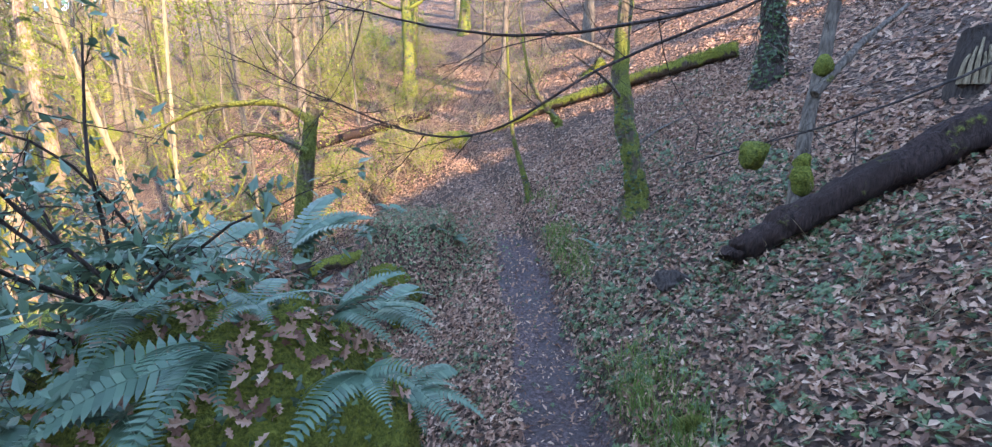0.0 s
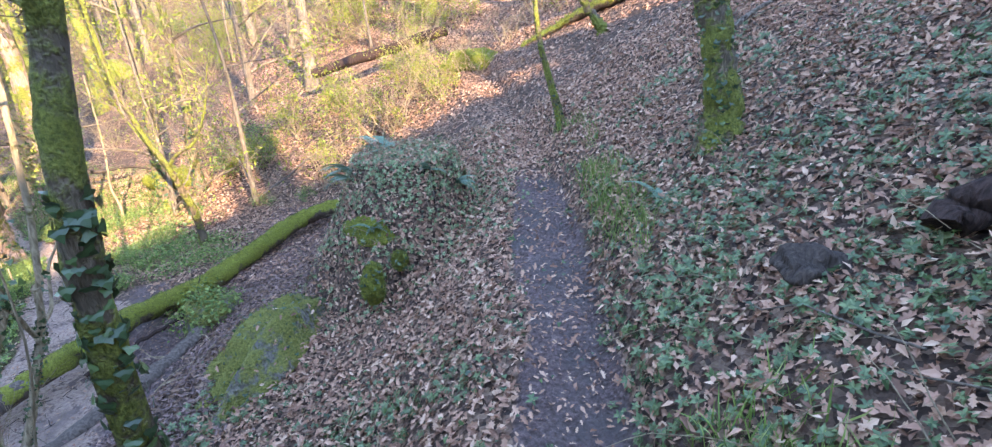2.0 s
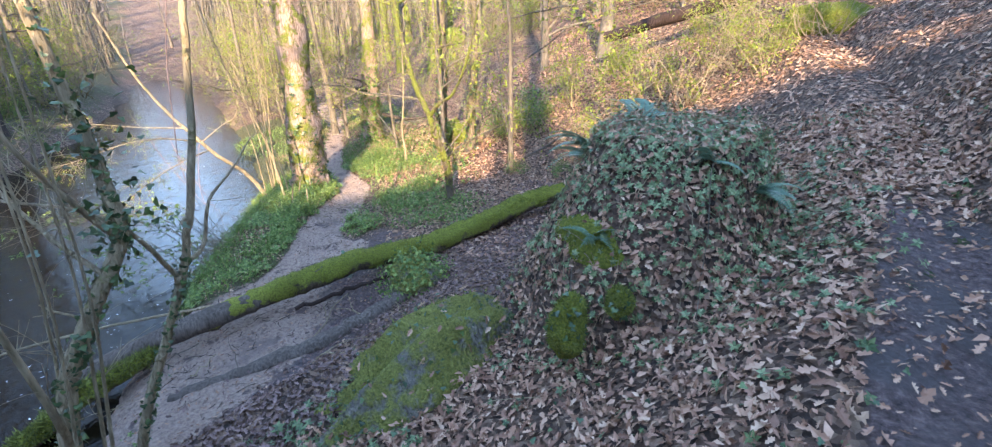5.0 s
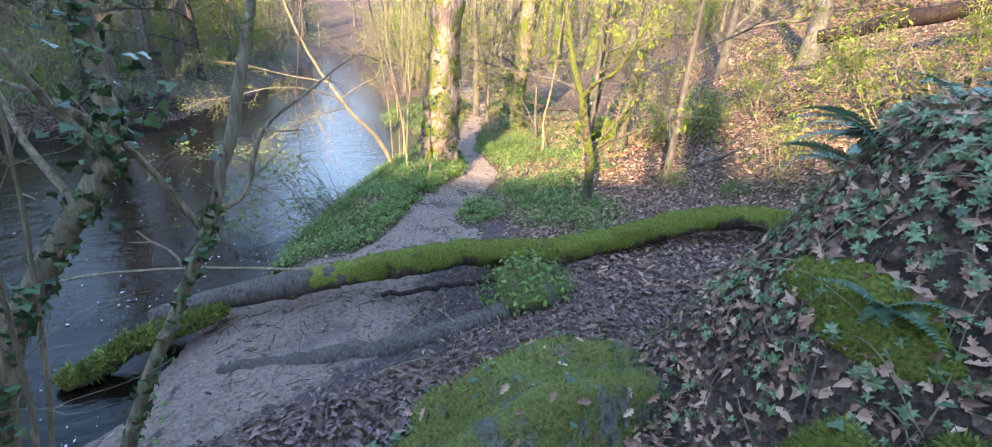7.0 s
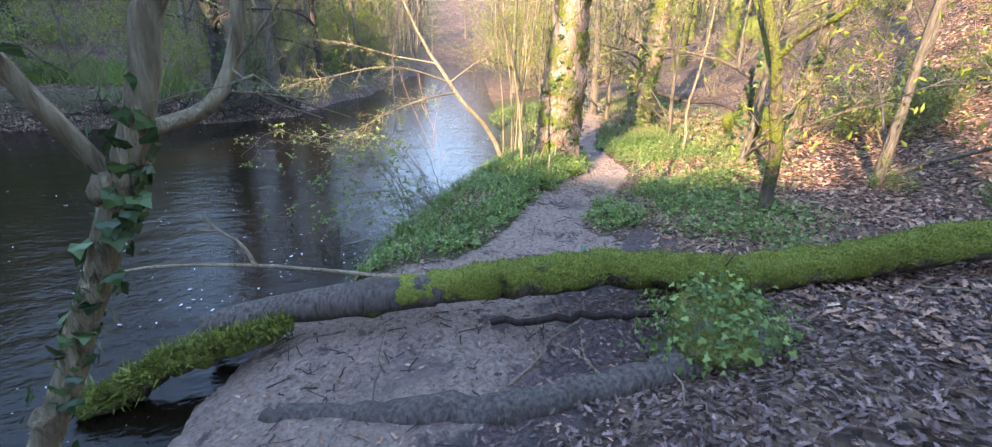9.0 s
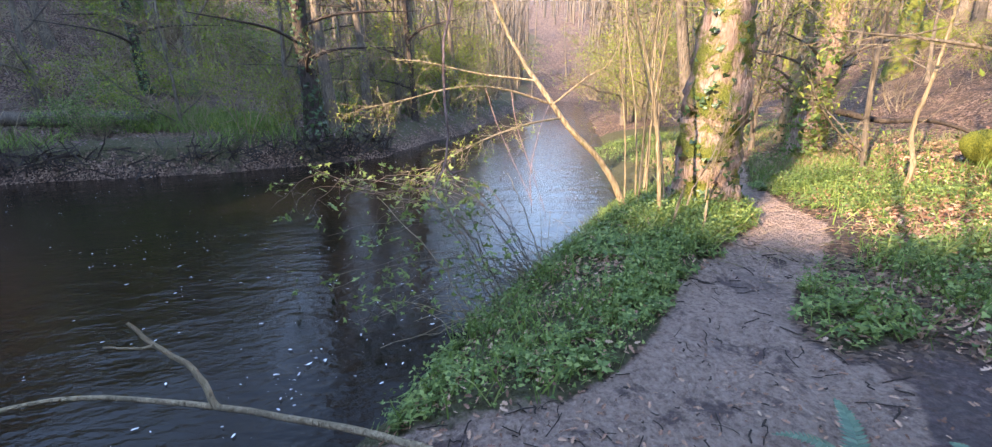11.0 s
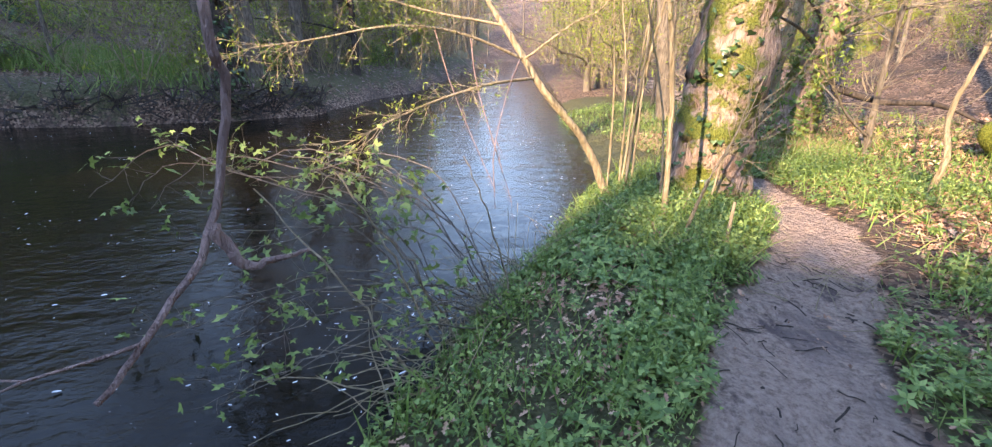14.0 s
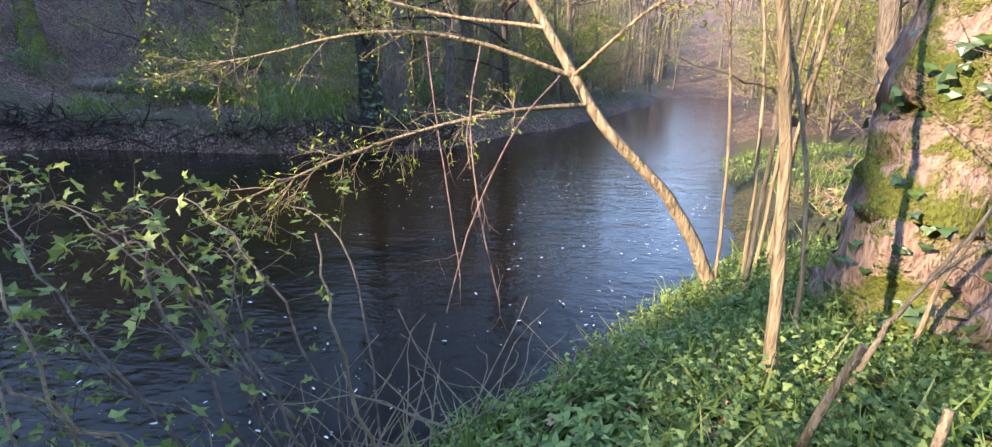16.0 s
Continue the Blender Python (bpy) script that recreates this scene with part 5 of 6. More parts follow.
def ground_cover():
    low_ground = lambda x, y: off_path(x, y) * sstep(-1.9, -2.7, x)
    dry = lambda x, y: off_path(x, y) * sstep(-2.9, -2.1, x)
    cover("leaf_litter", 17000, (-5.2, -1.8, 3.8, 11), low_ground, DARK_LITTER, OAK, OAK_F, (0.022, 0.062), (0.0, 0.03), 0.4, "dark leaves on the low ground by the river", "leaves", 607)
    cover("leaf_litter", 27000, (-2.9, 4.5, -0.5, 10.5), dry, LITTER, OAK, OAK_F, (0.03, 0.088), (0.004, 0.04), 0.5, "brown fallen oak leaves covering the slope", "leaves", 601)
    cover("leaf_litter", 33000, (-2.9, 4.5, -0.5, 10.5), dry, LITTER, POINTED * (1, 1.35, 1.6), POINTED_F, (0.03, 0.08), (0.004, 0.045), 0.55, "curled brown beech and hazel leaves on the slope", "leaves", 606)
    cover("leaf_litter", 50000, (-11, 8, 8.0, 24), lambda x, y: off_path(x, y) * np.where(x < -5.2, sstep(1.2, 2.6, path_b(x, y)), 1.0), LITTER, OAK, OAK_F, (0.045, 0.095), (0.004, 0.04), 0.3, "brown fallen leaves on the hillside", "leaves", 602)
    cover("leaf_litter", 9000, (3.5, 10, 0, 12), off_path, LITTER, OAK, OAK_F, (0.08, 0.14), (0.004, 0.03), 0.3, "brown fallen leaves higher on the slope", "leaves", 603)
    cover("leaf_litter", 8000, (-30, -15.8, -12, 10), off_path, DARK_LITTER, OAK, OAK_F, (0.07, 0.15), (0.0, 0.05), 0.3, "fallen leaves in the far wood", "leaves", 604)
    cover("leaf_litter", 9500, (-8, 1.5, -0.5, 9), lambda x, y: np.maximum(masks(x, y)[0] * (0.35 + 0.65 * clumps(x, y, 3.0, -0.1, 63)), 0.16 * masks(x, y)[1] * clumps(x, y, 3.4, 0.0, 67)), LITTER, OAK, OAK_F, (0.012, 0.046), (0.0, 0.01), 0.25, "scattered leaves trodden into the mud", "leaves", 605)
    trail_side = lambda x, y: off_path(x, y) * (x > -3.2) * (0.12 + clumps(x, y, 1.6, 0.15, 70))
    cover("ivy_cover", 5000, (-2.6, 4.2, 0.3, 10.5), trail_side, IVY, IVYL, IVYL_F, (0.022, 0.056), (0.02, 0.10), 0.5, "dark ivy leaves creeping over the slope", "ivy", 611)
    plants = lambda x, y: off_path(x, y) * (0.06 + clumps(x, y, 2.3, 0.3, 75)) * (x > -3.4)
    cover("woodland_herbs", 3200, (-2.8, 4.0, 0.6, 9.5), plants, DARK_HERB, PLANT, PLANT_F, (0.025, 0.068), (-0.01, 0.0), 0.35, "blue-green woodland herbs among the leaves", "herbs", 612)
    right = lambda x, y: off_path(x, y) * (x > trail_x(y) + 0.25) * (0.25 + clumps(x, y, 2.0, 0.05, 76))
    cover("woodland_herbs", 1900, (0.3, 3.4, 0.8, 7.0), right, DARK_HERB, PLANT, PLANT_F, (0.025, 0.07), (-0.01, 0.0), 0.4, "small green herbs growing through the leaves", "herbs", 615)
    cover("ivy_cover", 1600, (0.3, 3.4, 0.8, 6.5), right, IVY, IVYL, IVYL_F, (0.02, 0.05), (0.015, 0.07), 0.5, "small ivy leaves beside the trail", "ivy", 616)
    sprouts = lambda x, y: 0.35 * np.maximum(masks(x, y)[0], masks(x, y)[1]) * clumps(x, y, 2.6, 0.25, 77) * (shore(x, y)[0] > 0.15) * (path_b(x, y) > 0.45)
    cover("woodland_herbs", 420, (-5.0, -2.2, 4.0, 7.6), sprouts, HERB, PLANT, PLANT_F, (0.02, 0.05), (-0.005, 0.0), 0.4, "small green seedlings on the muddy flat", "herbs", 617)
    mound = lambda x, y: np.exp(-((x + 1.35) ** 2 + (y - 7.7) ** 2) / 0.7)
    cover("leaf_litter", 1500, (-3, 0.2, 6.0, 9.2), mound, LITTER, OAK, OAK_F, (0.03, 0.065), (0.0, 0.06), 0.5, "brown leaves caught on the mound", "leaves", 618)
    cover("ivy_cover", 600, (-3, 0.2, 6.2, 9.2), mound, IVY, IVYL, IVYL_F, (0.022, 0.05), (0.02, 0.16), 0.6, "ivy and small leaves over the mound", "ivy", 613)
    cover("woodland_herbs", 5200, (-3, 0.2, 6.0, 9.2), mound, MOUND_HERB, PLANT, PLANT_F, (0.016, 0.054), (-0.01, 0.0), 0.4, "pale green leaves on top of the mound", "herbs", 614)
    tufts = lambda x, y: sstep(0.36, 0.5, np.abs(x - trail_x(y))) * sstep(1.0, 0.6, np.abs(x - trail_x(y))) * (x > trail_x(y)) * clumps(x, y, 2.6, -0.3, 80)
    cover("grass_tufts", 7500, (0, 2, 1.0, 9), tufts, GRASS, BLADE, BLADE_F, (0.08, 0.22), (-0.02, 0.0), 0.35, "long grass along the trail's edge", "grass", 621, False)
    thin = lambda x, y: (1 - 0.45 * np.exp(-((x + 7.72) ** 2 + (y - 6.0) ** 2) / 0.1)) * (1 - 0.6 * sstep(-7.25, -6.85, x))
    bank = lambda x, y: masks(x, y)[2] * (shore(x, y)[0] > 0.0) * (0.1 + 0.9 * clumps(x, y, 3.2, -0.45, 96)) * thin(x, y)
    nettles = lambda x, y: masks(x, y)[2] * (shore(x, y)[0] > 0.0) * clumps(x, y, 3.0, -0.3, 97) * thin(x, y)
    cover("bank_nettles", 7500, (-10.6, -6.3, 5.2, 11.5), nettles, HERB, PLANT, PLANT_F, (0.025, 0.09), (-0.01, 0.0), 0.35, "light green nettles and goosegrass on the bank", "herbs", 636)
    cover("leaf_litter", 2500, (-10.6, -6.0, 5.0, 11.5), lambda x, y: masks(x, y)[2] * (shore(x, y)[0] > 0.05), LITTER, OAK, OAK_F, (0.025, 0.06), (0.0, 0.05), 0.4, "brown leaves under the bank herbs", "leaves", 637)
    cover("bank_herbs", 30000, (-10.6, -6.3, 5.2, 11.5), bank, HERB, IVYL, IVYL_F, (0.012, 0.04), (0.01, 0.2), 0.6, "fresh green herbs and ivy on the river bank", "herbs", 631)
    cover("bank_grass", 5000, (-11, -6.3, 5.2, 12.5), bank, GRASS, BLADE, BLADE_F, (0.12, 0.3), (-0.02, 0.02), 0.4, "green grass on the river bank", "grass", 632, False)
    sunny = lambda x, y: masks(x, y)[2] * (y > 9.6)
    cover("leaf_litter", 6000, (-13, -7.5, 9.8, 14), lambda x, y: sstep(0.5, 0.9, path_b(x, y)) + 0 * x, LITTER, OAK, OAK_F, (0.035, 0.085), (0.0, 0.04), 0.4, "brown leaves among the grass of the sunny bank", "leaves", 608)
    cover("bank_grass", 7000, (-17, -7, 9.6, 17), sunny, GRASS, BLADE, BLADE_F, (0.08, 0.22), (-0.02, 0.02), 0.4, "sunlit grass beside the river path", "grass", 633, False)
    cover("bank_herbs", 2400, (-17, -7, 9.4, 17), sunny, HERB, IVYL, IVYL_F, (0.04, 0.09), (0.01, 0.12), 0.5, "low green plants beside the river path", "herbs", 634)
    dry_grass = lambda x, y: masks(x, y)[2] * (y > 9.6) * clumps(x, y, 2.2, -0.1, 98)
    cover("dry_grass", 6000, (-15, -7, 9.6, 15), dry_grass, DRY_GRASS, BLADE, BLADE_F, (0.1, 0.26), (-0.02, 0.02), 0.6, "dry straw-coloured grass on the sunny bank", "grass", 640, False)
    inner = lambda x, y: sstep(0.55, 0.75, path_b(x, y)) * sstep(2.6, 1.6, path_b(x, y)) * clumps(x, y, 1.5, -0.1, 90) * (y - 5.5 > -0.95 * (x + 5.0) - 0.1)
    cover("bank_grass", 3500, (-9.6, -4.6, 6.6, 11.2), inner, GRASS, BLADE, BLADE_F, (0.06, 0.2), (-0.02, 0.0), 0.45, "short grass on the inner side of the path", "grass", 638, False)
    cover("leaf_litter", 5000, (-9.6, -4.6, 6.6, 11.2), lambda x, y: sstep(0.55, 0.75, path_b(x, y)), LITTER, OAK, OAK_F, (0.03, 0.075), (0.0, 0.04), 0.4, "brown leaves among the herbs by the path", "leaves", 639)
    cover("bank_herbs", 5200, (-9.6, -4.6, 6.6, 11.2), inner, HERB, IVYL, IVYL_F, (0.02, 0.06), (0.01, 0.15), 0.6, "ivy and herbs on the path's inner side", "herbs", 635)
    far = lambda x, y: sstep(0.35, 0.6, shore(x, y)[1]) * sstep(5.5, 1.5, shore(x, y)[1]) * clumps(x, y, 0.9, 0.2, 95)
    cover("far_bank_grass", 5000, (-26, -15, -9, 9), far, GRASS, BLADE, BLADE_F, (0.3, 0.6), (-0.02, 0.0), 0.35, "bright grass tufts along the far bank", "grass", 641, False)
    cover("far_bank_grass", 2600, (-20.2, -17.2, -1.9, 1.3), lambda x, y: 0.4 + 0 * x, GRASS, BLADE, BLADE_F, (0.25, 0.5), (-0.02, 0.0), 0.3, "clump of bright green grass on the far bank", "grass", 643, False)
    roots = lambda x, y: sstep(-0.1, 0.05, shore(x, y)[1]) * sstep(0.55, 0.3, shore(x, y)[1])
    cover("bank_roots", 2600, (-17.5, -14.5, -9, 6), roots, BARK_DARK, BLADE * (1.5, 1, 1), BLADE_F, (0.3, 0.7), (-0.05, 0.2), 1.2, "dark roots and debris hanging from the far bank", "roots", 642, False)
    g = np.random.default_rng(77)
    # foam flecks drifting on the water
    n = 26000
    x, y = g.uniform(-16, -4.5, n), g.uniform(-6, 9, n)
    nr, fr = shore(x, y)
    lane = (np.maximum(nr, fr) < -0.15) & (g.uniform(0, 1, n) < (0.17 + 0.8 * np.exp(-((nr + 0.45) / 0.55) ** 2)) * (0.3 + clumps(x, y, 1.7, 0.1, 99)))
    x, y = x[lane], y[lane]
    geo = Geo()
    scatter(geo, OAK * (1, 0.8, 0.15), OAK_F, np.stack([x, y, np.full_like(x, -2.838)], 1), 0.006 + 0.036 * g.uniform(0, 1, len(x)) ** 3, g.uniform(0, 6.28, len(x)), 0.02, 5)
    tagged(part("foam_flecks", geo, FOAM, smooth=False), "small white foam flecks drifting on the river", "foam", kind="stuff")
    # dark twig scraps trodden into the sand and mud
    geo = Geo()
    for k in range(1100):
        x, y = g.uniform(-8.2, -2.8), g.uniform(4.6, 8.6)
        if masks(np.array(x), np.array(y))[1] < 0.4 or shore(np.array(x), np.array(y))[0] < 0.1:
            continue
        a, ln = g.uniform(0, 6.28), 0.02 + 0.17 * g.uniform() ** 2
        t = np.linspace(-0.5, 0.5, 4)
        px, py = x + t * ln * math.cos(a) + g.normal(0, 0.006, 4), y + t * ln * math.sin(a) + g.normal(0, 0.006, 4)
        tube(geo, np.stack([px, py, land(px, py) + 0.006], 1), np.full(4, g.uniform(0.002, 0.005)), 4)
    tagged(part("twig_scraps", geo, BARK_DARK), "dark twig scraps scattered over the sandy mud", "twigs", kind="stuff")
    # dead sticks strewn on the slope and mud
    for k in range(60):
        x, y = g.uniform(-5.5, 3.8), g.uniform(1.5, 9.5)
        if abs(x - float(trail_x(y))) < 0.45 or shore(np.array(x), np.array(y))[0] < 0.2:
            continue
        a, ln = g.uniform(0, 6.28), g.uniform(0.3, 0.9)
        t = np.linspace(-0.5, 0.5, 6)
        px, py = x + t * ln * math.cos(a) + g.normal(0, 0.02, 6), y + t * ln * math.sin(a) + g.normal(0, 0.02, 6)
        pz = land(px, py) + 0.025 + g.uniform(0, 0.05, 6)
        geo = Geo()
        r = g.uniform(0.003, 0.009)
        tube(geo, np.stack([px, py, pz], 1), np.linspace(r, r * 0.5, 6), 5)
        tagged(part("stick", geo, (TWIG, BARK_GREY)[k % 2]), "thin dead stick lying on the leaves", "stick", "strewn sticks")


ground_cover()


def dead_stalks(name, n, spot, length, label, seed):
    """Thin dry stalks that arch over a patch of ground."""
    g = np.random.default_rng(seed)
    geo = Geo()
    for _ in range(n):
        x, y = spot[0] + g.normal(0, spot[2]), spot[1] + g.normal(0, spot[3])
        if abs(x - float(trail_x(y))) < 0.4:
            continue
        a = g.uniform(0, 6.28)
        p = wander((x, y, float(land(x, y)) + 0.01), (math.cos(a), math.sin(a), g.uniform(0.2, 1.0)), length * g.uniform(0.5, 1.2), 6, 0.14, g, -0.09)
        p[:, 2] = np.maximum(p[:, 2], land(p[:, 0], p[:, 1]) + 0.008)
        tube(geo, p, np.linspace(0.004, 0.0015, len(p)), 4, cap=False)
    tagged(part(name, geo, TWIG), label, "stalks", kind="stuff")


dead_stalks("dead_stalks", 90, (-1.45, 7.3, 0.35, 0.5), 0.45, "dry bracken stalks on the leafy mound", 651)
dead_stalks("dead_stalks", 130, (2.0, 3.6, 0.75, 1.3), 0.55, "dry pale stalks among the herbs on the slope", 652)
dead_stalks("dead_stalks", 90, (-8.4, 7.5, 0.4, 0.5), 0.4, "dry stalks among the bank herbs", 653)
dead_stalks("dead_stalks", 80, (-7.4, 8.9, 0.5, 0.6), 0.4, "dry stalks on the inner side of the path", 654)


def far_wood():
    """The bare wood that covers the far ridge, too dense to count."""
    g = np.random.default_rng(655)
    geo = Geo()
    placed = 0
    while placed < 2200:
        a, d = g.uniform(2.2, 4.1), 47 + 150 * g.uniform() ** 1.6
        x, y = -4 + d * math.cos(a), 4 + d * math.sin(a)
        z = float(land(x, y))
        near, far = shore(np.array(x), np.array(y))
        if z < -2.3 or max(near, far) < 1:
            continue
        placed += 1
        h = g.uniform(5, 9) * (0.8 + d / 120)
        stem = np.array([(x, y, z - 0.2), (x + g.normal(0, 0.2), y + g.normal(0, 0.2), z + 0.5 * h), (x + g.normal(0, 0.5), y + g.normal(0, 0.5), z + h)])
        tube(geo, stem, np.array([0.16, 0.1, 0.03]) * g.uniform(0.7, 1.5), 4, cap=False)
        for _ in range(13):
            t = g.uniform(0.2, 1.0)
            b = stem[0] * (1 - t) + stem[2] * t
            q = g.uniform(0, 6.28)
            e = b + np.array([math.cos(q), math.sin(q), g.uniform(0.2, 1.2)]) * h * 0.2 * g.uniform(0.6, 1.4)
            w = np.array([-math.sin(q), math.cos(q), 0]) * 0.05
            geo.add([b - w, b + w, e], [(0, 1, 2)])
            m = 0.5 * (b + e)
            for k in (-1, 1):
                geo.add([m, m + w, m + k * w * 14 + np.array([0, 0, 0.6])], [(0, 1, 2)])
    tagged(part("far_wood", geo, BARK_GREY), "bare grey wood on the distant ridge", "trees", kind="stuff")


far_wood()


def moss_tufts(ob, n, size, seed, mat, only_up=-0.3, from_y=-99.0):
    """Short moss shoots standing on a mossy surface."""
    me = ob.data
    v = np.empty(len(me.vertices) * 3)
    me.vertices.foreach_get("co", v)
    v = v.reshape(-1, 3)
    c, nr, ar = np.empty(len(me.polygons) * 3), np.empty(len(me.polygons) * 3), np.empty(len(me.polygons))
    me.polygons.foreach_get("center", c), me.polygons.foreach_get("normal", nr), me.polygons.foreach_get("area", ar)
    c, nr = c.reshape(-1, 3), nr.reshape(-1, 3)
    w = ar * (nr[:, 2] > only_up) * sstep(from_y, from_y + 0.8, c[:, 1])
    g = np.random.default_rng(seed)
    i = g.choice(len(c), n, p=w / w.sum())
    d = np.sqrt(ar[i])[:, None]
    rnd = g.normal(0, 0.45, (n, 3)) * d
    rnd -= nr[i] * (rnd * nr[i]).sum(1)[:, None]
    at = c[i] + rnd
    dirn = nr[i] + g.normal(0, 0.5, (n, 3))
    side = np.cross(dirn, g.normal(0, 1, (n, 3)))
    side /= np.linalg.norm(side, axis=1)[:, None] + 1e-9
    s = (size * g.uniform(0.5, 1.4, n))[:, None]
    tri = np.stack([at - side * s * 0.25 - nr[i] * 0.004, at + side * s * 0.25 - nr[i] * 0.004, at + dirn * s], 1)
    geo = Geo()
    geo.add(tri.reshape(-1, 3), np.arange(3 * n).reshape(-1, 3))
    part("moss_fringe", geo, mat, ob, smooth=False)


def leaves_over(ob, name, n, template, faces, size, mat, seed, only_up, label, spread=0.03):
    """Leaves lying on a thing's upper side."""
    me = ob.data
    c, nr, ar = np.empty(len(me.polygons) * 3), np.empty(len(me.polygons) * 3), np.empty(len(me.polygons))
    me.polygons.foreach_get("center", c), me.polygons.foreach_get("normal", nr), me.polygons.foreach_get("area", ar)
    c, nr = c.reshape(-1, 3), nr.reshape(-1, 3)
    w = ar * (nr[:, 2] > only_up)
    g = np.random.default_rng(seed)
    i = g.choice(len(c), n, p=w / w.sum())
    at = c[i] + g.normal(0, spread, (n, 3)) + nr[i] * g.uniform(0.0, 0.05, (n, 1)) + np.array(ob.location)
    geo = Geo()
    scatter(geo, template, faces, at, g.uniform(size[0], size[1], n), g.uniform(0, 6.28, n), 0.4, seed, nr[i])
    tagged(part(name, geo, mat, smooth=False), label, "leaves", kind="stuff")


rock = [o for o in scene.objects if o.name.startswith("mossy_rock")][1]
leaves_over(rock, "leaf_litter", 900, OAK, OAK_F, (0.045, 0.085), LITTER, 711, 0.55, "brown leaves caught on top of the mossy rock")
leaves_over(rock, "ivy_cover", 1100, IVYL, IVYL_F, (0.025, 0.06), IVY, 712, -0.2, "ivy trailing over the mossy rock")
stone = [o for o in scene.objects if o.name.startswith("boulder")][0]
leaves_over(stone, "leaf_litter", 160, OAK, OAK_F, (0.04, 0.09), LITTER, 715, 0.2, "brown leaves on the boulder")
leaves_over(stone, "ivy_cover", 380, IVYL, IVYL_F, (0.03, 0.06), IVY, 713, 0.1, "ivy leaves along the boulder")
for st in [o for o in scene.objects if o.name.startswith("mossy_stump")]:
    leaves_over(st, "ivy_cover", 1300 if st.location.x < -3 else 60, IVYL, IVYL_F, (0.025, 0.065), HERB if st.location.x < -3 else IVY, 714, -0.3, "ivy over the mossy stump", 0.07 if st.location.x < -3 else 0.03)
MOSS_LEAF = leafy("moss_shoots", [(0.0, (0.045, 0.06, 0.016)), (0.5, (0.13, 0.15, 0.034)), (1.0, (0.27, 0.29, 0.065))], 0.7, 0.25)
for ob in [o for o in scene.objects if o.type == "MESH"]:
    if ob.name.startswith(("mossy_rock", "mossy_stump", "moss_clump")):
        moss_tufts(ob, {"mossy_rock.001": 9000}.get(ob.name, 3500), 0.014, 701, MOSS_LEAF)
    elif ob.name.startswith("boulder"):
        moss_tufts(ob, 5000, 0.02, 702, MOSS_LEAF, 0.2)
    elif ob.parent and ob.parent.name == "fallen_log" and ob.name.startswith("trunk"):
        moss_tufts(ob, 26000, 0.012, 703, MOSS_LEAF, 0.05, 0.3)
    elif ob.parent and ob.parent.name.startswith("fallen_log") and ob.data.materials[0] == LOG_MOSS:
        moss_tufts(ob, 4000, 0.03, 704, MOSS_LEAF, 0.0)


# ---- brambles and canes by the water ----
def bramble(pts, r, leaves, seed, label, mat=BRAMBLE, cane_mat=TWIG, size=0.039):
    g = np.random.default_rng(seed)
    b = np.array(pts[0], float)
    e = thing("bramble", b, label, "bramble", "brambles by the river")
    p = spline(np.array(pts, float) - b, 6)
    p[1:] += g.normal(0, 0.01, p[1:].shape)
    geo = Geo()
    tube(geo, p, np.linspace(r, r * 0.4, len(p)), 6, cap=False)
    part("cane", geo, cane_mat, e)
    if leaves:
        ends, tw = [], Geo()
        grow_twigs(tw, p, max(4, leaves // 3), 0.22, 0.0025, g, 0.0, 1, 3, ends)
        part("twig_spray", tw, cane_mat, e)
        leaves_on("leaf_spray", e, ends, mat, TRIFOL, TRIFOL_F, size, 0.02, 1, g)


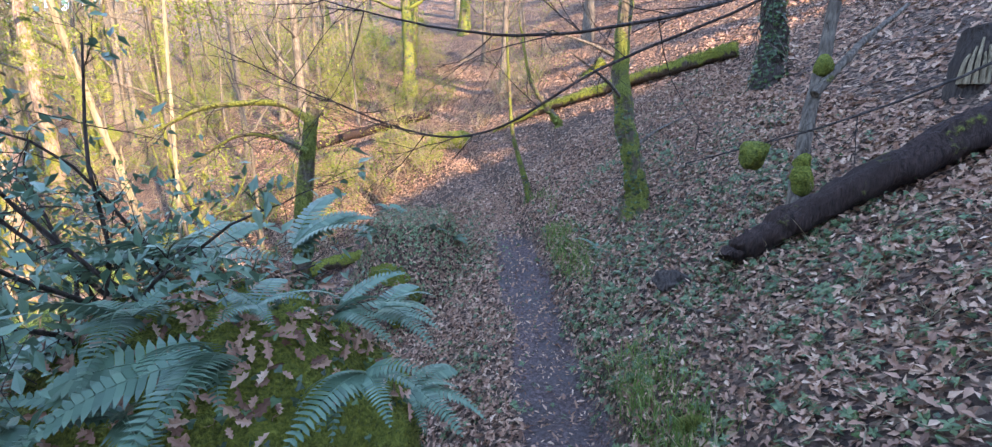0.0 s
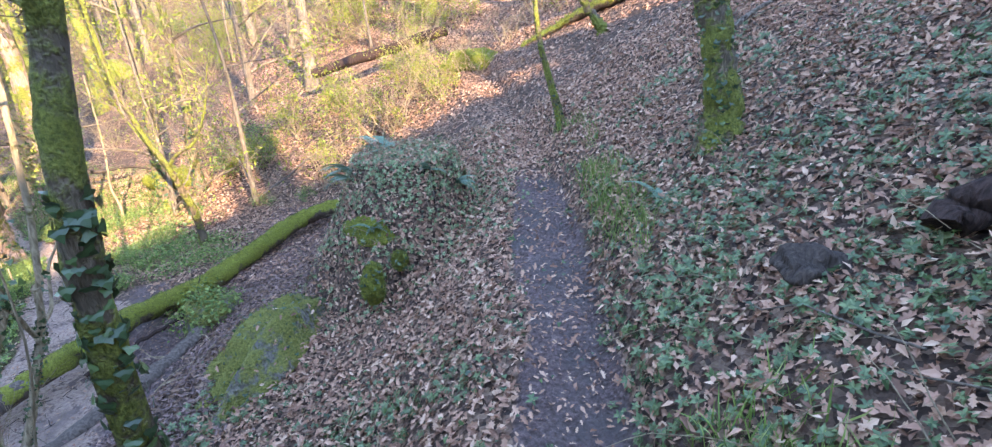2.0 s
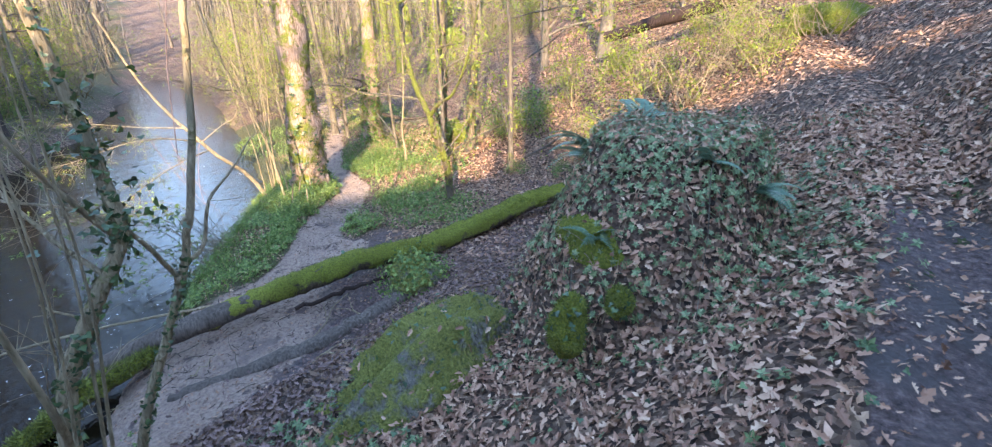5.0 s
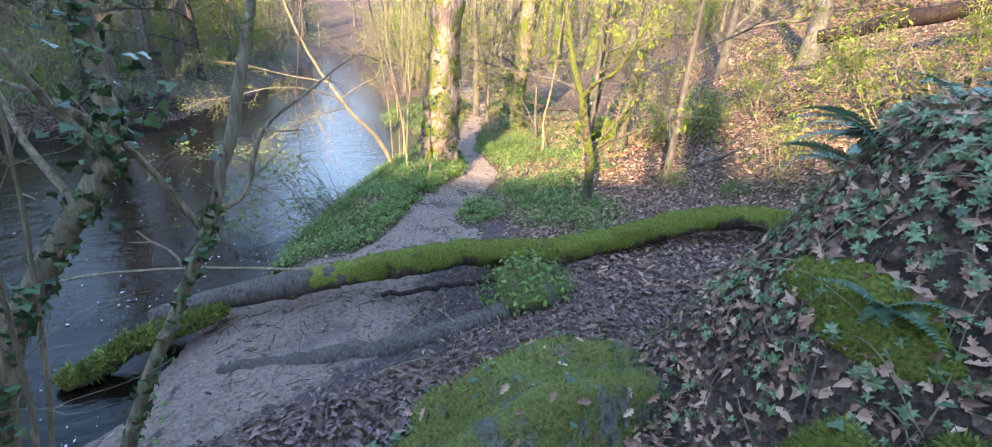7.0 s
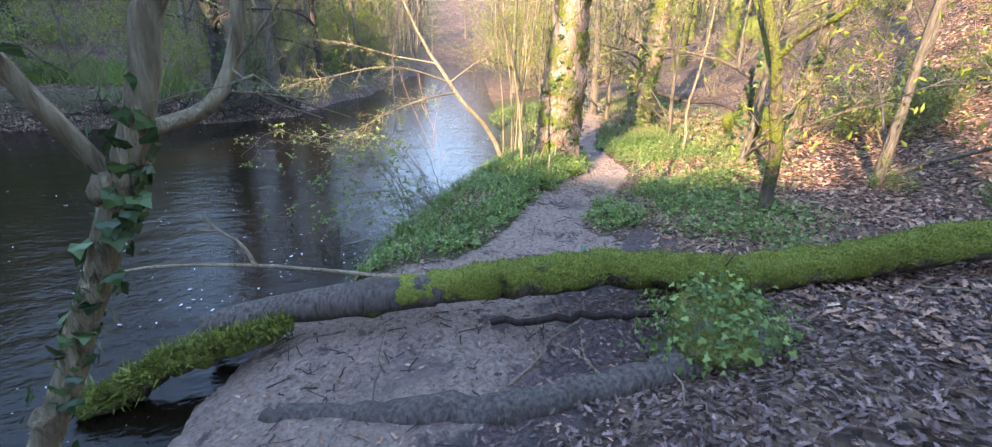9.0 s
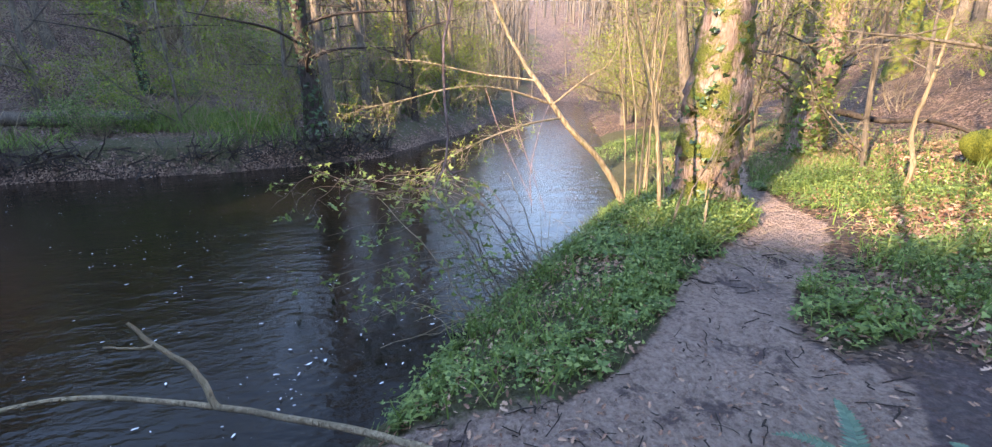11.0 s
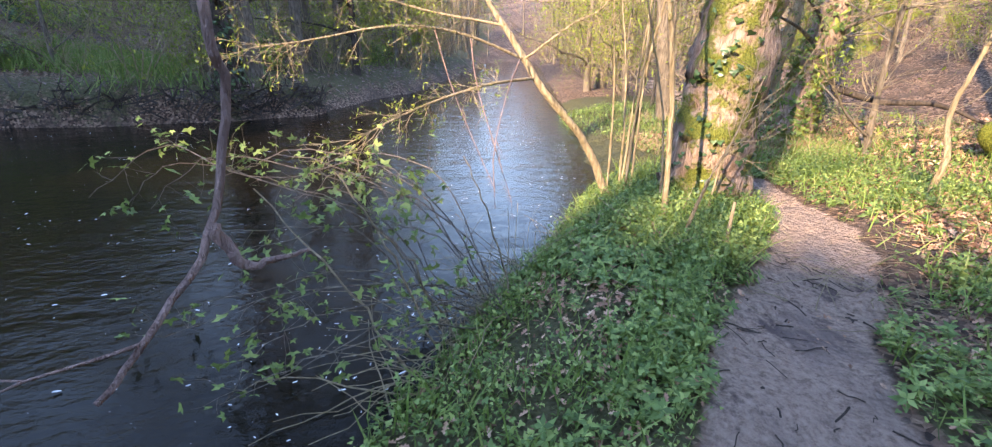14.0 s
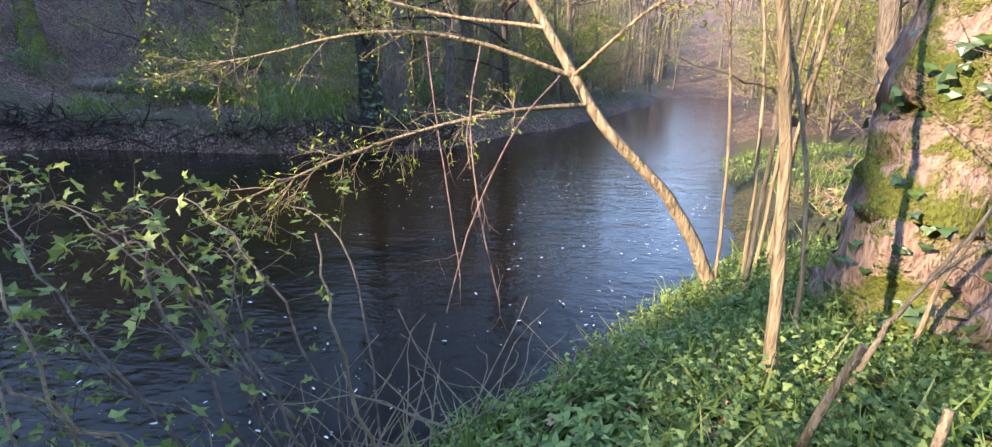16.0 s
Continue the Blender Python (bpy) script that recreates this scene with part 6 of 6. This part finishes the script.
def river_brambles():
    g = np.random.default_rng(91)
    base = (-8.06, 6.3)
    arches = [[(-0.15, -0.5, -2.0), (-0.6, -1.2, -1.84), (-0.75, -1.65, -2.0)], [(-0.05, -0.35, -2.2), (-0.4, -1.05, -2.0), (-0.68, -1.6, -1.93), (-0.6, -1.95, -2.2)], [(0.05, -0.6, -2.42), (-0.05, -1.3, -2.48), (-0.06, -1.9, -2.68)], [(0.3, -0.5, -2.45), (0.35, -1.0, -2.55), (0.45, -1.5, -2.72)], [(-0.4, -0.3, -2.15), (-0.9, -0.8, -2.05), (-1.2, -1.3, -2.3)], [(0.2, -0.3, -2.25), (0.1, -0.8, -2.15), (-0.1, -1.3, -2.3)]]
    for k in range(17):
        x, y = base[0] + g.normal(0, 0.16), base[1] + g.normal(0, 0.16)
        reach, low = g.uniform(0.75, 1.05), g.normal(0, 0.06)
        pts = [(x, y, float(land(x, y)))] + [(x + a * reach + g.normal(0, 0.06), y + b * reach + g.normal(0, 0.06), c + low) for a, b, c in arches[k % 6]]
        bramble(pts, 0.0055, 36, 800 + k, "arching bramble cane with fresh green leaves", cane_mat=BARK_GREY, size=0.039)
    # bare dry canes standing among them
    for k, (a, b, c) in enumerate([((-7.75, 6.0), (-7.9, 5.5), -1.75), ((-7.7, 5.85), (-8.1, 5.1), -1.9), ((-8.0, 6.1), (-7.7, 5.6), -1.85), ((-8.1, 6.5), (-8.3, 6.2), -1.8)]):
        bramble([(*a, float(land(*a))), ((a[0] + b[0]) / 2 + 0.05, (a[1] + b[1]) / 2, (c + float(land(*a))) / 2 + 0.1), (*b, c)], 0.008, 0, 830 + k, "bare dry cane leaning over the water")
    # tangle of dead stems at the water's edge
    for k in range(110):
        x = -8.05 + g.normal(0, 0.32)
        y = 6.3 - 0.75 * (x + 8.05) + g.normal(0, 0.1)
        a = g.uniform(2.4, 6.0)
        p = wander((x, y, max(float(land(x, y)), -2.83) + 0.03), (math.cos(a), math.sin(a), g.uniform(0.15, 0.75)), g.uniform(0.3, 0.95), 6, 0.18, g, -0.06)
        p[:, 2] = np.maximum(p[:, 2], -2.84)
        geo = Geo()
        r = g.uniform(0.0028, 0.0055)
        tube(geo, p, np.linspace(r, r * 0.4, len(p)), 5)
        tagged(part("dead_stem", geo, TWIG), "dry dead stem tangled at the water's edge", "stem", "tangled dead stems")
    # forked pale branch lying out over the water
    o = (-5.9, 5.65, float(land(-5.9, 5.65)))
    e = thing("fallen_branch", o, "pale forked branch lying out over the water", "branch")
    limb(e, "stem", [(-5.9, 5.65, o[2] + 0.06), (-6.18, 5.21, -2.58), (-6.46, 4.42, -2.54), (-6.68, 3.65, -2.55), (-6.66, 3.2, -2.58)], 0.02, 0.011, TWIG, o)
    limb(e, "branch", [(-6.46, 4.42, -2.54), (-6.52, 4.32, -2.35), (-6.53, 4.17, -2.21), (-6.53, 4.08, -2.08)], 0.018, 0.009, TWIG, o)
    limb(e, "branch", [(-6.53, 4.17, -2.21), (-6.5, 4.12, -2.2), (-6.46, 4.0, -2.16)], 0.011, 0.005, TWIG, o)
    # thin forked branches lying on the muddy flat
    for k, (x, y, a) in enumerate([(-4.45, 5.95, 2.1), (-3.75, 5.4, 0.7), (-4.0, 6.4, 2.9)]):
        z = float(land(x, y)) + 0.01
        e = thing("fallen_branch", (x, y, z), "thin pale forked branch lying on the mud", "branch", "branches on the mud")
        c, s = math.cos(a), math.sin(a)
        pts = [(x + c * d, y + s * d + 0.03 * math.sin(9 * d), float(land(x + c * d, y + s * d)) + h) for d, h in ((0, 0.01), (0.25, 0.03), (0.5, 0.05), (0.8, 0.03))]
        limb(e, "stem", pts, 0.009, 0.004, TWIG, (x, y, z), 3, 0.2, 0.002, 880 + k, TWIG, 1, -0.05)
        c, s = math.cos(a + 0.6), math.sin(a + 0.6)
        q = pts[1]
        limb(e, "branch", [q, (q[0] + 0.2 * c, q[1] + 0.2 * s, q[2] + 0.05), (q[0] + 0.42 * c, q[1] + 0.42 * s, q[2] + 0.02)], 0.006, 0.003, TWIG, (x, y, z))


river_brambles()
